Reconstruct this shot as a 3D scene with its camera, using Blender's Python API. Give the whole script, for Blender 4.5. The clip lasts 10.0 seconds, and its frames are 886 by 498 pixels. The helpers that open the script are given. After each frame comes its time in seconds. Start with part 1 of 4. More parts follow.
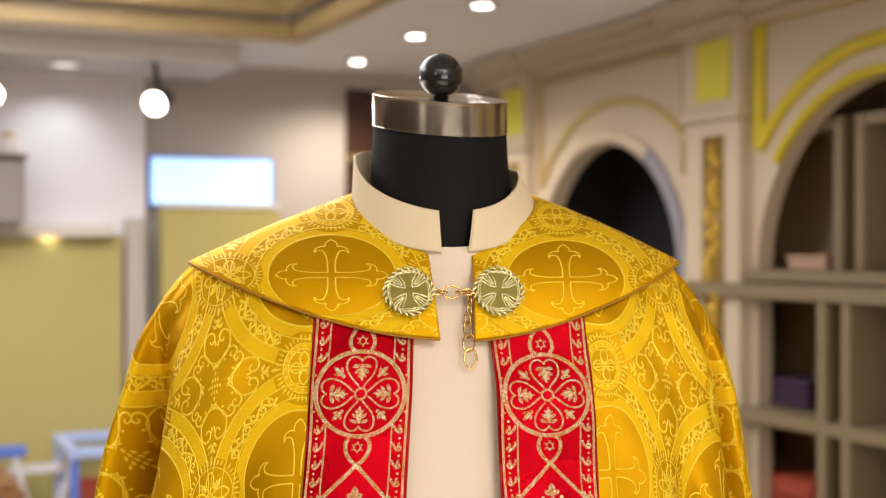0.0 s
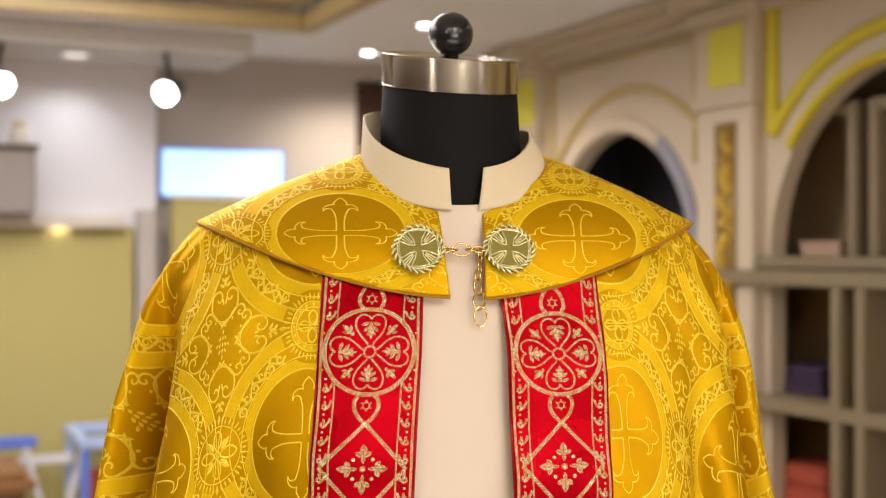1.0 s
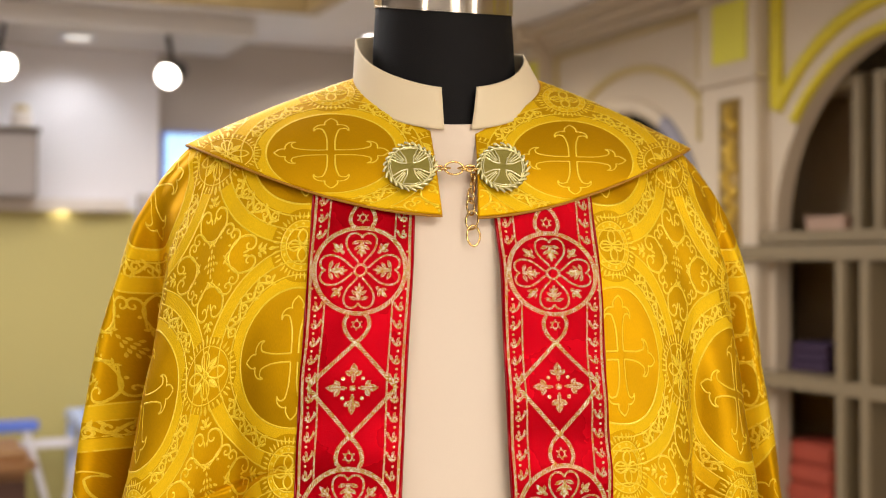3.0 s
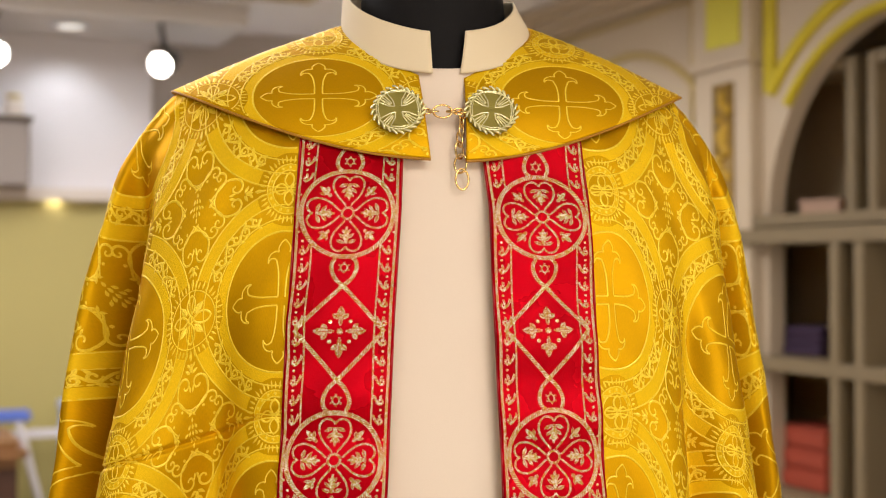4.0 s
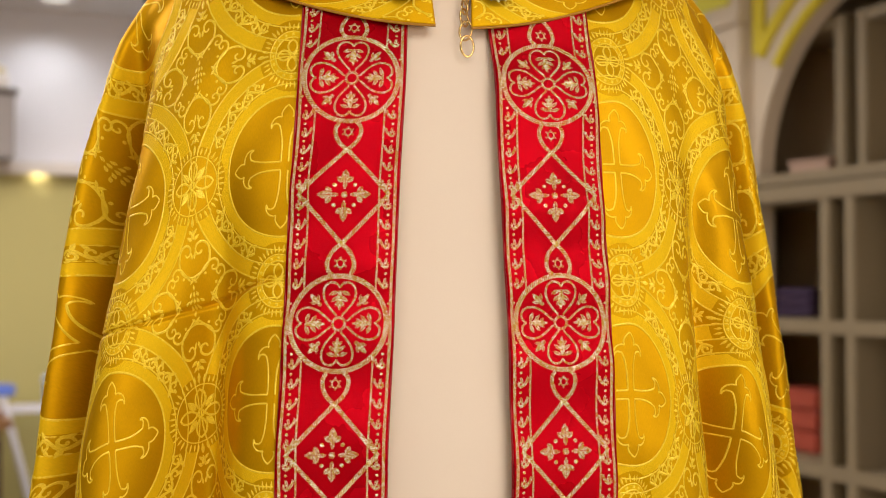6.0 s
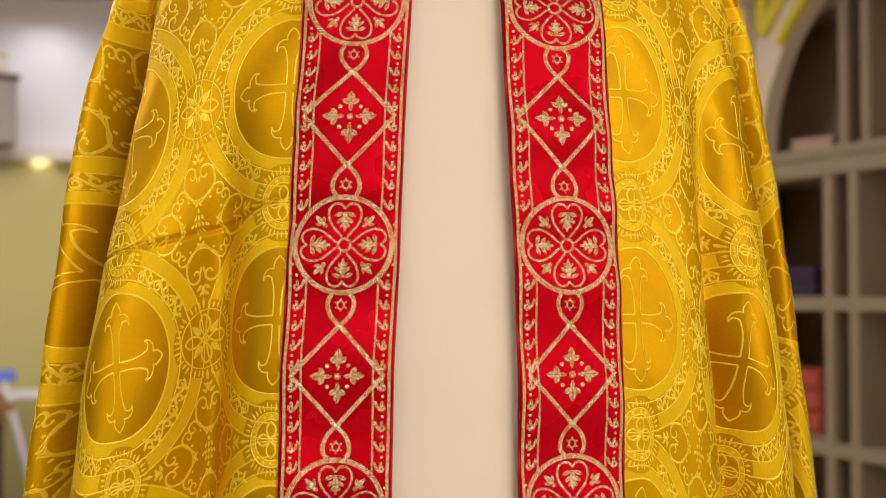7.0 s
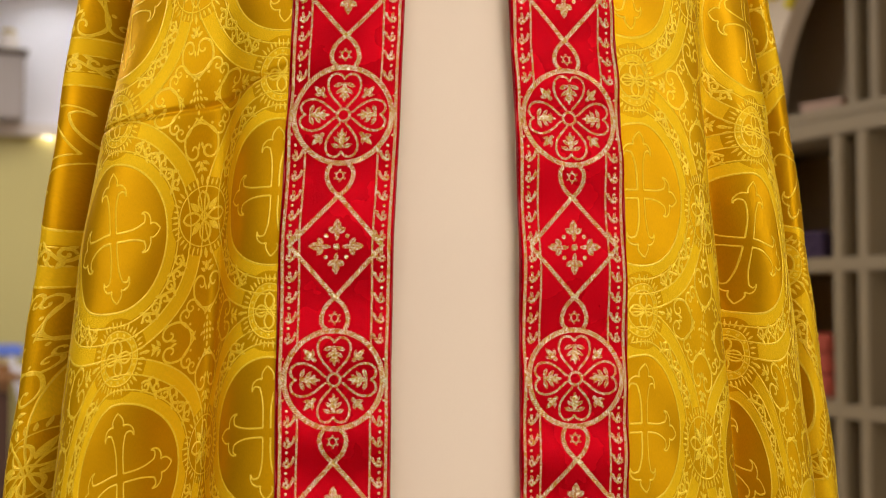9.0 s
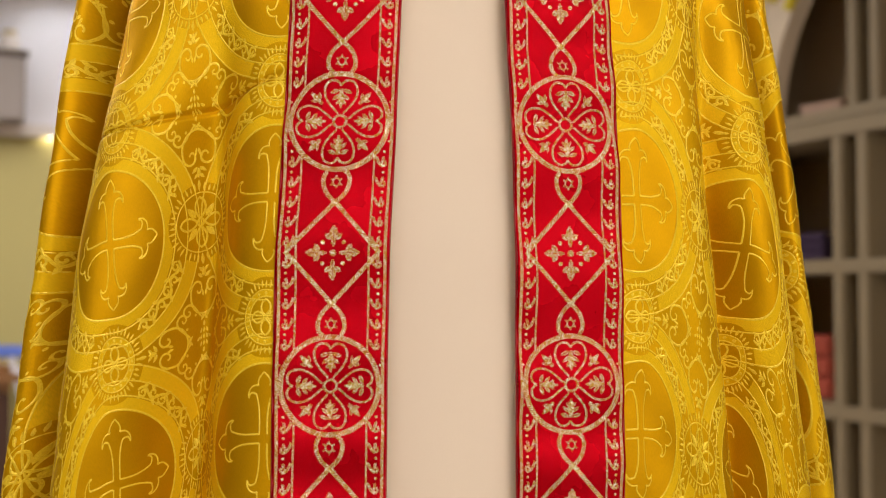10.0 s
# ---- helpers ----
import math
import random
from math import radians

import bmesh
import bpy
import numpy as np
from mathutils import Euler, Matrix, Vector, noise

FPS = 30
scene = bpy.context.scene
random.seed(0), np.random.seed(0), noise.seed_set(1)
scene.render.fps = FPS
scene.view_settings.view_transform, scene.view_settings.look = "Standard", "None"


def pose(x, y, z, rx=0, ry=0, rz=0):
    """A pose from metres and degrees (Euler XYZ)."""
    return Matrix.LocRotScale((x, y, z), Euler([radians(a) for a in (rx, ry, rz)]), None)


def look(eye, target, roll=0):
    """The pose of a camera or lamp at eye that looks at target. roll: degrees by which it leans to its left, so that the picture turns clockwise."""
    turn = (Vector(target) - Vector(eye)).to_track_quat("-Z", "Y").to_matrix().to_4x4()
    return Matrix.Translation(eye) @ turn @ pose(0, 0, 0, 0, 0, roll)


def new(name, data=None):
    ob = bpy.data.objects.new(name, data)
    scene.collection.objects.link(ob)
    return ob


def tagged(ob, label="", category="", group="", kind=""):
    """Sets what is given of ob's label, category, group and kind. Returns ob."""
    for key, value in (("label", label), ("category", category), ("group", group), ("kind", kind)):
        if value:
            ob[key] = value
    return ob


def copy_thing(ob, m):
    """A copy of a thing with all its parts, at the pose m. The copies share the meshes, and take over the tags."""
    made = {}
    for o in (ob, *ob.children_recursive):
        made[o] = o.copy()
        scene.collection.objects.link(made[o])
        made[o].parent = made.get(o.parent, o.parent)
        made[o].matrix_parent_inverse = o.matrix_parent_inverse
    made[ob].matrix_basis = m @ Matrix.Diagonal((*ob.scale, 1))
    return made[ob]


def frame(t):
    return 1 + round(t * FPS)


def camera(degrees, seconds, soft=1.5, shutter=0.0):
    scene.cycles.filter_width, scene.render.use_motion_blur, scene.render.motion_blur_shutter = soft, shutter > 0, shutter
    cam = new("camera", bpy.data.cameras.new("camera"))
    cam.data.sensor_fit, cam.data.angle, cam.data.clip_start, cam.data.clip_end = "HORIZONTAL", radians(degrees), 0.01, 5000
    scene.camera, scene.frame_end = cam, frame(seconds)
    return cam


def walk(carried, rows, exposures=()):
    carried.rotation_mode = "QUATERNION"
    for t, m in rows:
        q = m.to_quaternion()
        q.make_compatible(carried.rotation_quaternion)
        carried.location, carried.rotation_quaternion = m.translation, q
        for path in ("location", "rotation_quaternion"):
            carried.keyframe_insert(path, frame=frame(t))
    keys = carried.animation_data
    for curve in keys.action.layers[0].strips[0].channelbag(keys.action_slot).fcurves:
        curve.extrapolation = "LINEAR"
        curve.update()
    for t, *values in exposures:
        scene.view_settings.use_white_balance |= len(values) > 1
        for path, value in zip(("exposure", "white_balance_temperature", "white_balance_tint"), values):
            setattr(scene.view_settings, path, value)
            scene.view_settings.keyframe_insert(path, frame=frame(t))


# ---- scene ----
cam = camera(38.4, 10.0, soft=1.0)
cam.data.dof.use_dof, cam.data.dof.focus_distance, cam.data.dof.aperture_fstop = True, 1.19, 3.9
METRES, EYE, TILT, LEAN, TURN = 0.588, 1.5, 0.0, 0.0, 0.0
ROWS = [
    (0.0, 0.0, 0.0, 0.0, 0.0, 0.0, -0.0),
    (0.5, -0.0068, 0.0106, -0.043, 0.17, 0.11, -0.02),
    (1.0, 0.0025, 0.0238, -0.0773, 0.52, 0.17, 0.0),
    (1.5, 0.0089, 0.0291, -0.1055, 0.72, 0.24, 0.01),
    (2.0, 0.0136, 0.0401, -0.1413, 0.81, 0.33, 0.0),
    (2.5, 0.0192, 0.0499, -0.1815, 0.87, 0.44, 0.01),
    (4.0, 0.0388, 0.0821, -0.3261, 0.67, 0.87, 0.05),
    (4.5, 0.0314, 0.092, -0.3859, 0.38, 1.02, 0.06),
    (5.0, 0.0209, 0.1014, -0.4463, 0.08, 1.12, 0.08),
    (5.5, 0.0095, 0.1065, -0.4985, -0.18, 1.29, 0.12),
    (7.0, -0.0078, 0.122, -0.6934, -0.14, 1.94, 0.09),
    (7.5, -0.0043, 0.1334, -0.7547, 0.08, 2.09, 0.08),
    (8.0, 0.0042, 0.141, -0.8211, 0.35, 2.29, 0.06),
    (8.5, 0.0071, 0.1472, -0.8671, 0.39, 2.42, 0.05),
    (9.0, 0.0065, 0.1516, -0.9064, 0.31, 2.53, 0.06),
    (9.5, 0.0076, 0.1534, -0.9354, 0.27, 2.67, 0.06),
    (10.0, 0.0147, 0.1488, -0.8962, 0.39, 2.5, 0.04),
]
walk(cam, [(t, pose(0, 0, EYE, TILT, LEAN, TURN) @ pose(METRES * x, METRES * y, METRES * z, 90 + pitch, roll, yaw)) for t, x, y, z, yaw, pitch, roll in ROWS],
     exposures=[(0.0, 0.02), (4.5, -0.02), (7.5, -0.14), (10.0, -0.17)])

# ---- light ----
ROOM = pose(0, 0, 0, 0, 0, 24.5)          # the shop's walls stand turned to the camera's first line of sight
CEIL = EYE + 0.70
world = bpy.data.worlds.new("world")
scene.world = world
world.use_nodes = True
world.node_tree.nodes["Background"].inputs[0].default_value = (1.0, 0.86, 0.7, 1)
world.node_tree.nodes["Background"].inputs[1].default_value = 0.02


def area(name, m, watts, colour, size, size_y):
    data = bpy.data.lights.new(name, "AREA")
    data.energy, data.color, data.shape, data.size, data.size_y = watts, colour, "RECTANGLE", size, size_y
    new(name, data).matrix_world = m


def beam(name, m, watts, colour, spread, blend, soft):
    data = bpy.data.lights.new(name, "SPOT")
    data.energy, data.color, data.spot_size, data.spot_blend, data.shadow_soft_size = watts, colour, radians(spread), blend, soft
    new(name, data).matrix_world = m


WARM, NEUTRAL, COOL = (1.0, 0.87, 0.72), (1.0, 0.92, 0.84), (0.90, 0.94, 1.0)
# unseen lamps added in the recessed ceiling tray, over and behind the camera
area("unseen_tray_fill", ROOM @ pose(-0.5, 2.9, CEIL + 0.26), 92, (0.98, 0.95, 0.96), 2.6, 1.9)
area("unseen_tray_fill", ROOM @ pose(-0.2, -1.0, CEIL + 0.26), 46, NEUTRAL, 2.6, 1.2)
# downlights along the shelves, those in sight and the rest of their row
DOWN = [(1.67, 4.43), (1.64, 3.82), (1.61, 3.26), (1.61, 2.66), (1.61, 2.06), (1.61, 1.2), (1.61, 0.4)]
for e1, e2 in DOWN:
    beam("downlight_beam", ROOM @ pose(e1, e2, CEIL - 0.03), 24 if e2 > 3.6 else 2.5, WARM, 150, 0.8, 0.04)
# unseen lamps added on the stand: key before it, fills at both hands
for at, w, soft in (((0.80, -0.80, CEIL - 0.06), 36, 0.24), ((-1.1, -0.9, CEIL - 0.08), 8, 0.10), ((1.75, -0.10, CEIL - 0.06), 12, 0.12)):
    beam("stand_key_fill", look(at, (0.0, 1.25, 1.16)), w, NEUTRAL, 29, 0.6, soft)
# assumed shop window: unseen area lamps added behind the camera as frontal fill
for e1 in (-0.5, 0.3, 1.1):
    area("assumed_window_fill", ROOM @ pose(e1, -3.16, 1.25, 90), 18.5, (1.0, 0.885, 0.77), 0.62, 1.1)
# the two spotlights in sight, before their lenses
for e1, e2 in ((0.892, 4.30), (0.372, 4.30)):
    beam("track_beam", look(ROOM @ Vector((e1 - 0.03, e2 - 0.06, EYE + 0.47)), (0.0, 1.35, 1.45)), 14, NEUTRAL, 50, 0.6, 0.03)
# the wash on the white wall
beam("wall_wash", look(ROOM @ Vector((0.62, 4.45, CEIL - 0.085)), ROOM @ Vector((0.62, 4.69, EYE + 0.12))), 5, COOL, 104, 0.8, 0.03)


# ---- materials ----
def material(name):
    m = bpy.data.materials.new(name)
    m.use_nodes = True
    t = m.node_tree
    return m, t, t.nodes["Principled BSDF"]


def node(t, kind, *links):
    n = t.nodes.new(kind)
    for i, v in enumerate(links):
        if v is None:
            continue
        if isinstance(v, bpy.types.NodeSocket):
            t.links.new(v, n.inputs[i])
        else:
            n.inputs[i].default_value = v
    return n


def maths(t, op, a, b=0.0, c=0.0):
    n = t.nodes.new("ShaderNodeMath")
    n.operation = op
    for i, v in enumerate((a, b, c)):
        if isinstance(v, bpy.types.NodeSocket):
            t.links.new(v, n.inputs[i])
        else:
            n.inputs[i].default_value = v
    return n.outputs[0]


def mix(t, f, a, b):
    n = t.nodes.new("ShaderNodeMix")
    n.data_type = "RGBA"
    for i, v in ((0, f), (6, a), (7, b)):
        if isinstance(v, bpy.types.NodeSocket):
            t.links.new(v, n.inputs[i])
        else:
            n.inputs[i].default_value = v
    return n.outputs[2]


def plain(name, colour, rough=0.5, metal=0.0, vary=0.15, scale=8.0, bump=0.1, fine=200.0, sheen=0.0, coat=0.0, spec=0.5, tint=(1, 1, 1)):
    """A surface with stains at one scale and grain at another."""
    m, t, p = material(name)
    co = t.nodes.new("ShaderNodeTexCoord").outputs["Object"]
    big = node(t, "ShaderNodeTexNoise", co, None, scale, 4.0).outputs[0]
    small = node(t, "ShaderNodeTexNoise", co, None, fine, 3.0).outputs[0]
    dark = tuple(c * (1 - vary) for c in colour) + (1,)
    lite = tuple(min(1, c * (1 + vary)) for c in colour) + (1,)
    t.links.new(mix(t, maths(t, "MULTIPLY_ADD", small, 0.4, maths(t, "MULTIPLY", big, 0.6)), dark, lite), p.inputs["Base Color"])
    t.links.new(maths(t, "MULTIPLY_ADD", big, 0.25, rough - 0.12), p.inputs["Roughness"])
    p.inputs["Metallic"].default_value = metal
    p.inputs["Sheen Weight"].default_value = sheen
    p.inputs["Coat Weight"].default_value = coat
    p.inputs["Specular IOR Level"].default_value = spec
    p.inputs["Specular Tint"].default_value = (*tint, 1)
    if bump:
        b = node(t, "ShaderNodeBump", bump, 0.002)
        t.links.new(small, b.inputs["Height"])
        t.links.new(b.outputs[0], p.inputs["Normal"])
    return m


def glow(name, colour, power):
    m, t, p = material(name)
    p.inputs["Base Color"].default_value = (*colour, 1)
    p.inputs["Emission Color"].default_value = (*colour, 1)
    p.inputs["Emission Strength"].default_value = power
    return m


def weave(t, uv, pitch, ratio=1.0):
    """Twill ribs over the cloth's own coordinates: a height from 0 to 1."""
    s = node(t, "ShaderNodeSeparateXYZ", uv)
    a = maths(t, "MULTIPLY_ADD", s.outputs[0], pitch, maths(t, "MULTIPLY", s.outputs[1], pitch * ratio))
    return maths(t, "MULTIPLY_ADD", maths(t, "SINE", a), 0.5, 0.5)


def brocade(name, relief):
    """Gold damask: satin ground in the medallions, twill in their rings, by the cloth's own coordinates in repeats."""
    m, t, p = material(name)
    named = t.nodes.new("ShaderNodeUVMap")
    named.uv_map = "cloth"
    uv = named.outputs[0]
    s = node(t, "ShaderNodeSeparateXYZ", uv)

    def folded(x, shift):
        return maths(t, "SUBTRACT", maths(t, "FRACT", maths(t, "ADD", x, shift)), 0.5)

    def radius(sx, sy):
        a, b = folded(s.outputs[0], sx), folded(s.outputs[1], sy)
        return maths(t, "MULTIPLY", maths(t, "SQRT", maths(t, "MULTIPLY_ADD", a, a, maths(t, "MULTIPLY", b, b))), 2.0)

    def within(r, lo, hi):
        return maths(t, "MULTIPLY", maths(t, "GREATER_THAN", r, lo), maths(t, "LESS_THAN", r, hi))

    r = radius(0.5, 0.5)
    daisy, beaded = radius(0.0, 0.5), radius(0.5, 0.0)
    rose = maths(t, "MINIMUM", daisy, beaded)
    ring = maths(t, "ADD", within(r, 0.61, 0.72), within(r, 0.86, 1.0))
    far = maths(t, "GREATER_THAN", rose, 0.335)
    flower = within(beaded, 0.175, 0.225)
    twill = maths(t, "MINIMUM", maths(t, "ADD", maths(t, "MULTIPLY", ring, far), flower), 1.0)
    co = t.nodes.new("ShaderNodeTexCoord").outputs["Object"]
    big = node(t, "ShaderNodeTexNoise", co, None, 9.0, 3.0).outputs[0]
    thread = node(t, "ShaderNodeTexNoise", node(t, "ShaderNodeMapping", uv, None, None, (420, 60, 1)).outputs[0], None, 1.0, 2.0).outputs[0]
    ribs = weave(t, uv, 1500.0, 0.8)
    field = maths(t, "LESS_THAN", r, 0.61)
    ground = mix(t, field, (0.65, 0.350, 0.003, 1), (0.62, 0.322, 0.003, 1))
    gold = mix(t, twill, ground, (0.84, 0.53, 0.010, 1))
    rib = maths(t, "MULTIPLY", ribs, maths(t, "MULTIPLY_ADD", twill, 0.07, 0.03))
    shade = maths(t, "ADD", rib, maths(t, "MULTIPLY_ADD", thread, 0.36, maths(t, "MULTIPLY_ADD", big, 0.3, 0.62)))
    n = node(t, "ShaderNodeVectorMath", gold)
    n.operation = "SCALE"
    t.links.new(shade, n.inputs[3])
    t.links.new(n.outputs[0], p.inputs["Base Color"])
    t.links.new(maths(t, "MULTIPLY_ADD", twill, 0.06, maths(t, "MULTIPLY_ADD", thread, 0.10, 0.41)), p.inputs["Roughness"])
    t.links.new(maths(t, "MULTIPLY_ADD", field, 0.16, maths(t, "MULTIPLY_ADD", twill, -0.2, 0.46)), p.inputs["Metallic"])
    p.inputs["Anisotropic"].default_value = 0.4
    p.inputs["Specular IOR Level"].default_value = 0.35
    p.inputs["Specular Tint"].default_value = (1.0, 0.72, 0.10, 1)
    height = maths(t, "MULTIPLY_ADD", twill, 1.0, maths(t, "MULTIPLY_ADD", ribs, maths(t, "MULTIPLY", twill, 0.2), maths(t, "MULTIPLY", thread, 0.35)))
    b = node(t, "ShaderNodeBump", relief, 0.0007)
    t.links.new(height, b.inputs["Height"])
    t.links.new(b.outputs[0], p.inputs["Normal"])
    return m


def thread_metal(name, colour, low, rough, metal, scale, bump=0.8, facet=0.0):
    """Yarn that glitters: random cells from low to colour, tiny facets of differing tilt."""
    m, t, p = material(name)
    co = t.nodes.new("ShaderNodeTexCoord").outputs["Object"]
    cell = node(t, "ShaderNodeTexVoronoi", co, None, scale)
    tone = node(t, "ShaderNodeSeparateXYZ", cell.outputs["Color"]).outputs[0]
    lit = maths(t, "POWER", tone, 1.0 + 0.7 * facet)
    t.links.new(mix(t, lit, (*low, 1), (*colour, 1)), p.inputs["Base Color"])
    p.inputs["Metallic"].default_value, p.inputs["Roughness"].default_value = metal, rough
    b = node(t, "ShaderNodeBump", bump, 0.0008)
    t.links.new(tone, b.inputs["Height"])
    if not facet:
        t.links.new(b.outputs[0], p.inputs["Normal"])
        return m
    off = node(t, "ShaderNodeVectorMath", cell.outputs["Color"], (0.5, 0.5, 0.5))
    off.operation = "SUBTRACT"
    far = node(t, "ShaderNodeVectorMath", off.outputs[0])
    far.operation = "SCALE"
    far.inputs[3].default_value = facet
    tip = node(t, "ShaderNodeVectorMath", b.outputs[0], far.outputs[0])
    tip.operation = "ADD"
    flat = node(t, "ShaderNodeVectorMath", tip.outputs[0])
    flat.operation = "NORMALIZE"
    t.links.new(flat.outputs[0], p.inputs["Normal"])
    return m


BROCADE = brocade("gold_brocade", 0.5)
SCROLL = thread_metal("gold_silk_thread", (1.0, 0.75, 0.035), (0.80, 0.53, 0.012), 0.36, 0.22, 1300, 0.5)
RED = plain("red_satin", (0.43, 0.001, 0.007), 0.27, 0.40, vary=0.15, scale=14, bump=0.25, fine=1400, spec=0.3, tint=(1.0, 0.06, 0.10))
# glints painted into the base colour: cells from dark gold to near white
GOLD_THREAD = thread_metal("gold_metal_thread", (1.0, 0.97, 0.76), (0.66, 0.40, 0.035), 0.20, 0.36, 760, 0.5, 0.85)
PIPING = plain("dark_red_edge", (0.34, 0.008, 0.010), 0.6, fine=900)
HEM_EDGE = plain("hem_shadow_gold", (0.42, 0.19, 0.008), 0.6, fine=900)
LINEN = plain("cream_linen", (0.82, 0.69, 0.55), 0.75, vary=0.05, scale=5, bump=0.12, fine=1500, sheen=0.2)
COLLAR_LINEN = plain("cream_collar_cloth", (0.80, 0.66, 0.43), 0.6, vary=0.06, scale=12, bump=0.2, fine=1300, sheen=0.2)
BLACK = plain("black_jersey", (0.007, 0.006, 0.006), 0.75, vary=0.2, scale=10, bump=0.2, fine=900, spec=0.2)
CHROME = plain("polished_steel", (0.60, 0.53, 0.43), 0.13, 1.0, vary=0.04, bump=0.0)
KNOB = plain("black_lacquer", (0.012, 0.011, 0.011), 0.30, vary=0.2, bump=0.03, coat=0.4)
BEAM = plain("pale_beam_paint", (0.62, 0.58, 0.55), 0.8, vary=0.05, scale=2, bump=0.04, fine=60)
DARK_TAUPE = plain("dark_taupe_paint", (0.27, 0.23, 0.205), 0.7, vary=0.08, scale=3)
BRASS = plain("pale_cast_gold", (0.95, 0.84, 0.46), 0.25, 0.6, vary=0.15, scale=60, bump=0.2, fine=700)
ENAMEL = plain("matt_gold_plate", (0.24, 0.20, 0.03), 0.55, 0.35, vary=0.15, scale=80, bump=0.15, fine=900)
LINK = plain("polished_gold_link", (0.85, 0.60, 0.24), 0.22, 1.0, vary=0.1, scale=60, bump=0.0)
CREAM = plain("cream_painted_wood", (0.55, 0.455, 0.335), 0.5, vary=0.08, scale=5, bump=0.08, fine=120)
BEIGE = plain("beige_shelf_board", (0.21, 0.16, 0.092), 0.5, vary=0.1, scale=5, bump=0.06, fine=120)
GOLD_PAINT = plain("yellow_gold_paint", (0.56, 0.45, 0.018), 0.45, vary=0.15, scale=20, bump=0.1, fine=150)
YELLOW = plain("yellow_painted_panel", (0.62, 0.56, 0.05), 0.5, vary=0.08, scale=10, bump=0.05)
# paler gilt for the first bay's lines and the jar lid
PALE_GILT = plain("faint_pale_gilt", (0.50, 0.38, 0.15), 0.5, vary=0.15, scale=20)
OLD_GILT = plain("dark_gilt_ground", (0.26, 0.16, 0.035), 0.5, 0.3, vary=0.3, scale=30)
GILT = plain("gilded_carving", (0.50, 0.32, 0.04), 0.4, 0.5, vary=0.3, scale=30, bump=0.4, fine=120)
ALCOVE_SHADE = plain("alcove_shade", (0.014, 0.013, 0.018), 0.8, vary=0.3)
TAUPE = plain("taupe_wall_paint", (0.46, 0.41, 0.37), 0.8, vary=0.06, scale=2, bump=0.05, fine=60)
WHITE = plain("white_wall_paint", (0.74, 0.71, 0.73), 0.8, vary=0.04, scale=2, bump=0.05, fine=60)
CEILING = plain("ceiling_paint", (0.80, 0.77, 0.77), 0.85, vary=0.04, scale=2, bump=0.04, fine=60)
TRIM = plain("honey_wood_trim", (0.38, 0.27, 0.11), 0.4, vary=0.25, scale=12, bump=0.1)
COUNTER_TOP = plain("reddish_brown_wood", (0.22, 0.10, 0.035), 0.4, vary=0.25, scale=12, bump=0.1)
BOARD = plain("pale_yellow_board", (0.45, 0.38, 0.135), 0.55, vary=0.05, scale=3, bump=0.03)
TILE = plain("pale_floor_tile", (0.45, 0.40, 0.34), 0.25, vary=0.1, scale=3, bump=0.03)
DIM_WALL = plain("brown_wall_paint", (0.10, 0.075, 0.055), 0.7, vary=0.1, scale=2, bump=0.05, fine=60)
BROWN = plain("dark_brown_wood", (0.06, 0.022, 0.012), 0.45, vary=0.3, scale=14, bump=0.1)
BLUE = plain("blue_enamel", (0.12, 0.20, 0.62), 0.3, vary=0.1)
STEEL = plain("pale_steel", (0.62, 0.64, 0.70), 0.3, 0.6, vary=0.1)
RUST = plain("red_card", (0.38, 0.06, 0.03), 0.6, vary=0.2)
PURPLE = plain("dark_purple_cloth", (0.05, 0.025, 0.06), 0.8, vary=0.3)
PINK_CARD = plain("pinkish_brown_card", (0.42, 0.27, 0.19), 0.6, vary=0.1)
BONE = plain("white_card", (0.62, 0.55, 0.48), 0.6, vary=0.1)
DIM_GLASS = glow("dim_lamp_glass", (1.0, 0.95, 0.86), 0.9)
SHELF_GLASS = glow("bright_shelf_lamp", (1.0, 0.93, 0.80), 17.0)
LAMP_GLASS = glow("lit_lamp_glass", (1.0, 0.95, 0.86), 14.0)
SCREEN_GLOW = glow("lit_screen", (0.48, 0.76, 1.0), 0.90)
SCREEN_EDGE = plain("screen_glow_tint", (0.26, 0.34, 0.80), 0.4)
PALE_BLUE = plain("pale_blue_metal", (0.42, 0.52, 0.80), 0.3, vary=0.1)
LILAC = plain("lilac_side_light", (0.25, 0.24, 0.28), 0.6, vary=0.08)


# ---- builders ----
def mesh(name, verts, faces, mats, smooth=True, slots=None, uv=None):
    me = bpy.data.meshes.new(name)
    verts = np.asarray(verts, dtype=float).reshape(-1, 3)
    me.from_pydata(verts.tolist(), [], [tuple(map(int, f)) for f in faces])
    for m in (mats if isinstance(mats, (list, tuple)) else [mats]):
        me.materials.append(m)
    if slots is not None:
        me.polygons.foreach_set("material_index", np.asarray(slots, dtype=np.int32))
    if smooth:
        me.polygons.foreach_set("use_smooth", np.ones(len(me.polygons), dtype=bool))
    if uv is not None:
        layer = me.uv_layers.new(name="cloth")
        idx = np.empty(len(me.loops), dtype=np.int32)
        me.loops.foreach_get("vertex_index", idx)
        layer.data.foreach_set("uv", np.asarray(uv, dtype=float)[idx].ravel())
    me.update()
    return me


def part(name, me, parent, label="", m=None):
    ob = new(name, me)
    ob.parent = parent
    if m is not None:
        ob.matrix_basis = m
    return tagged(ob, label) if label else ob


def thing(name, m, label, category, group="", kind=""):
    ob = new(name)
    ob.empty_display_size = 0.05
    ob.matrix_world = m
    return tagged(ob, label, category, group, kind)


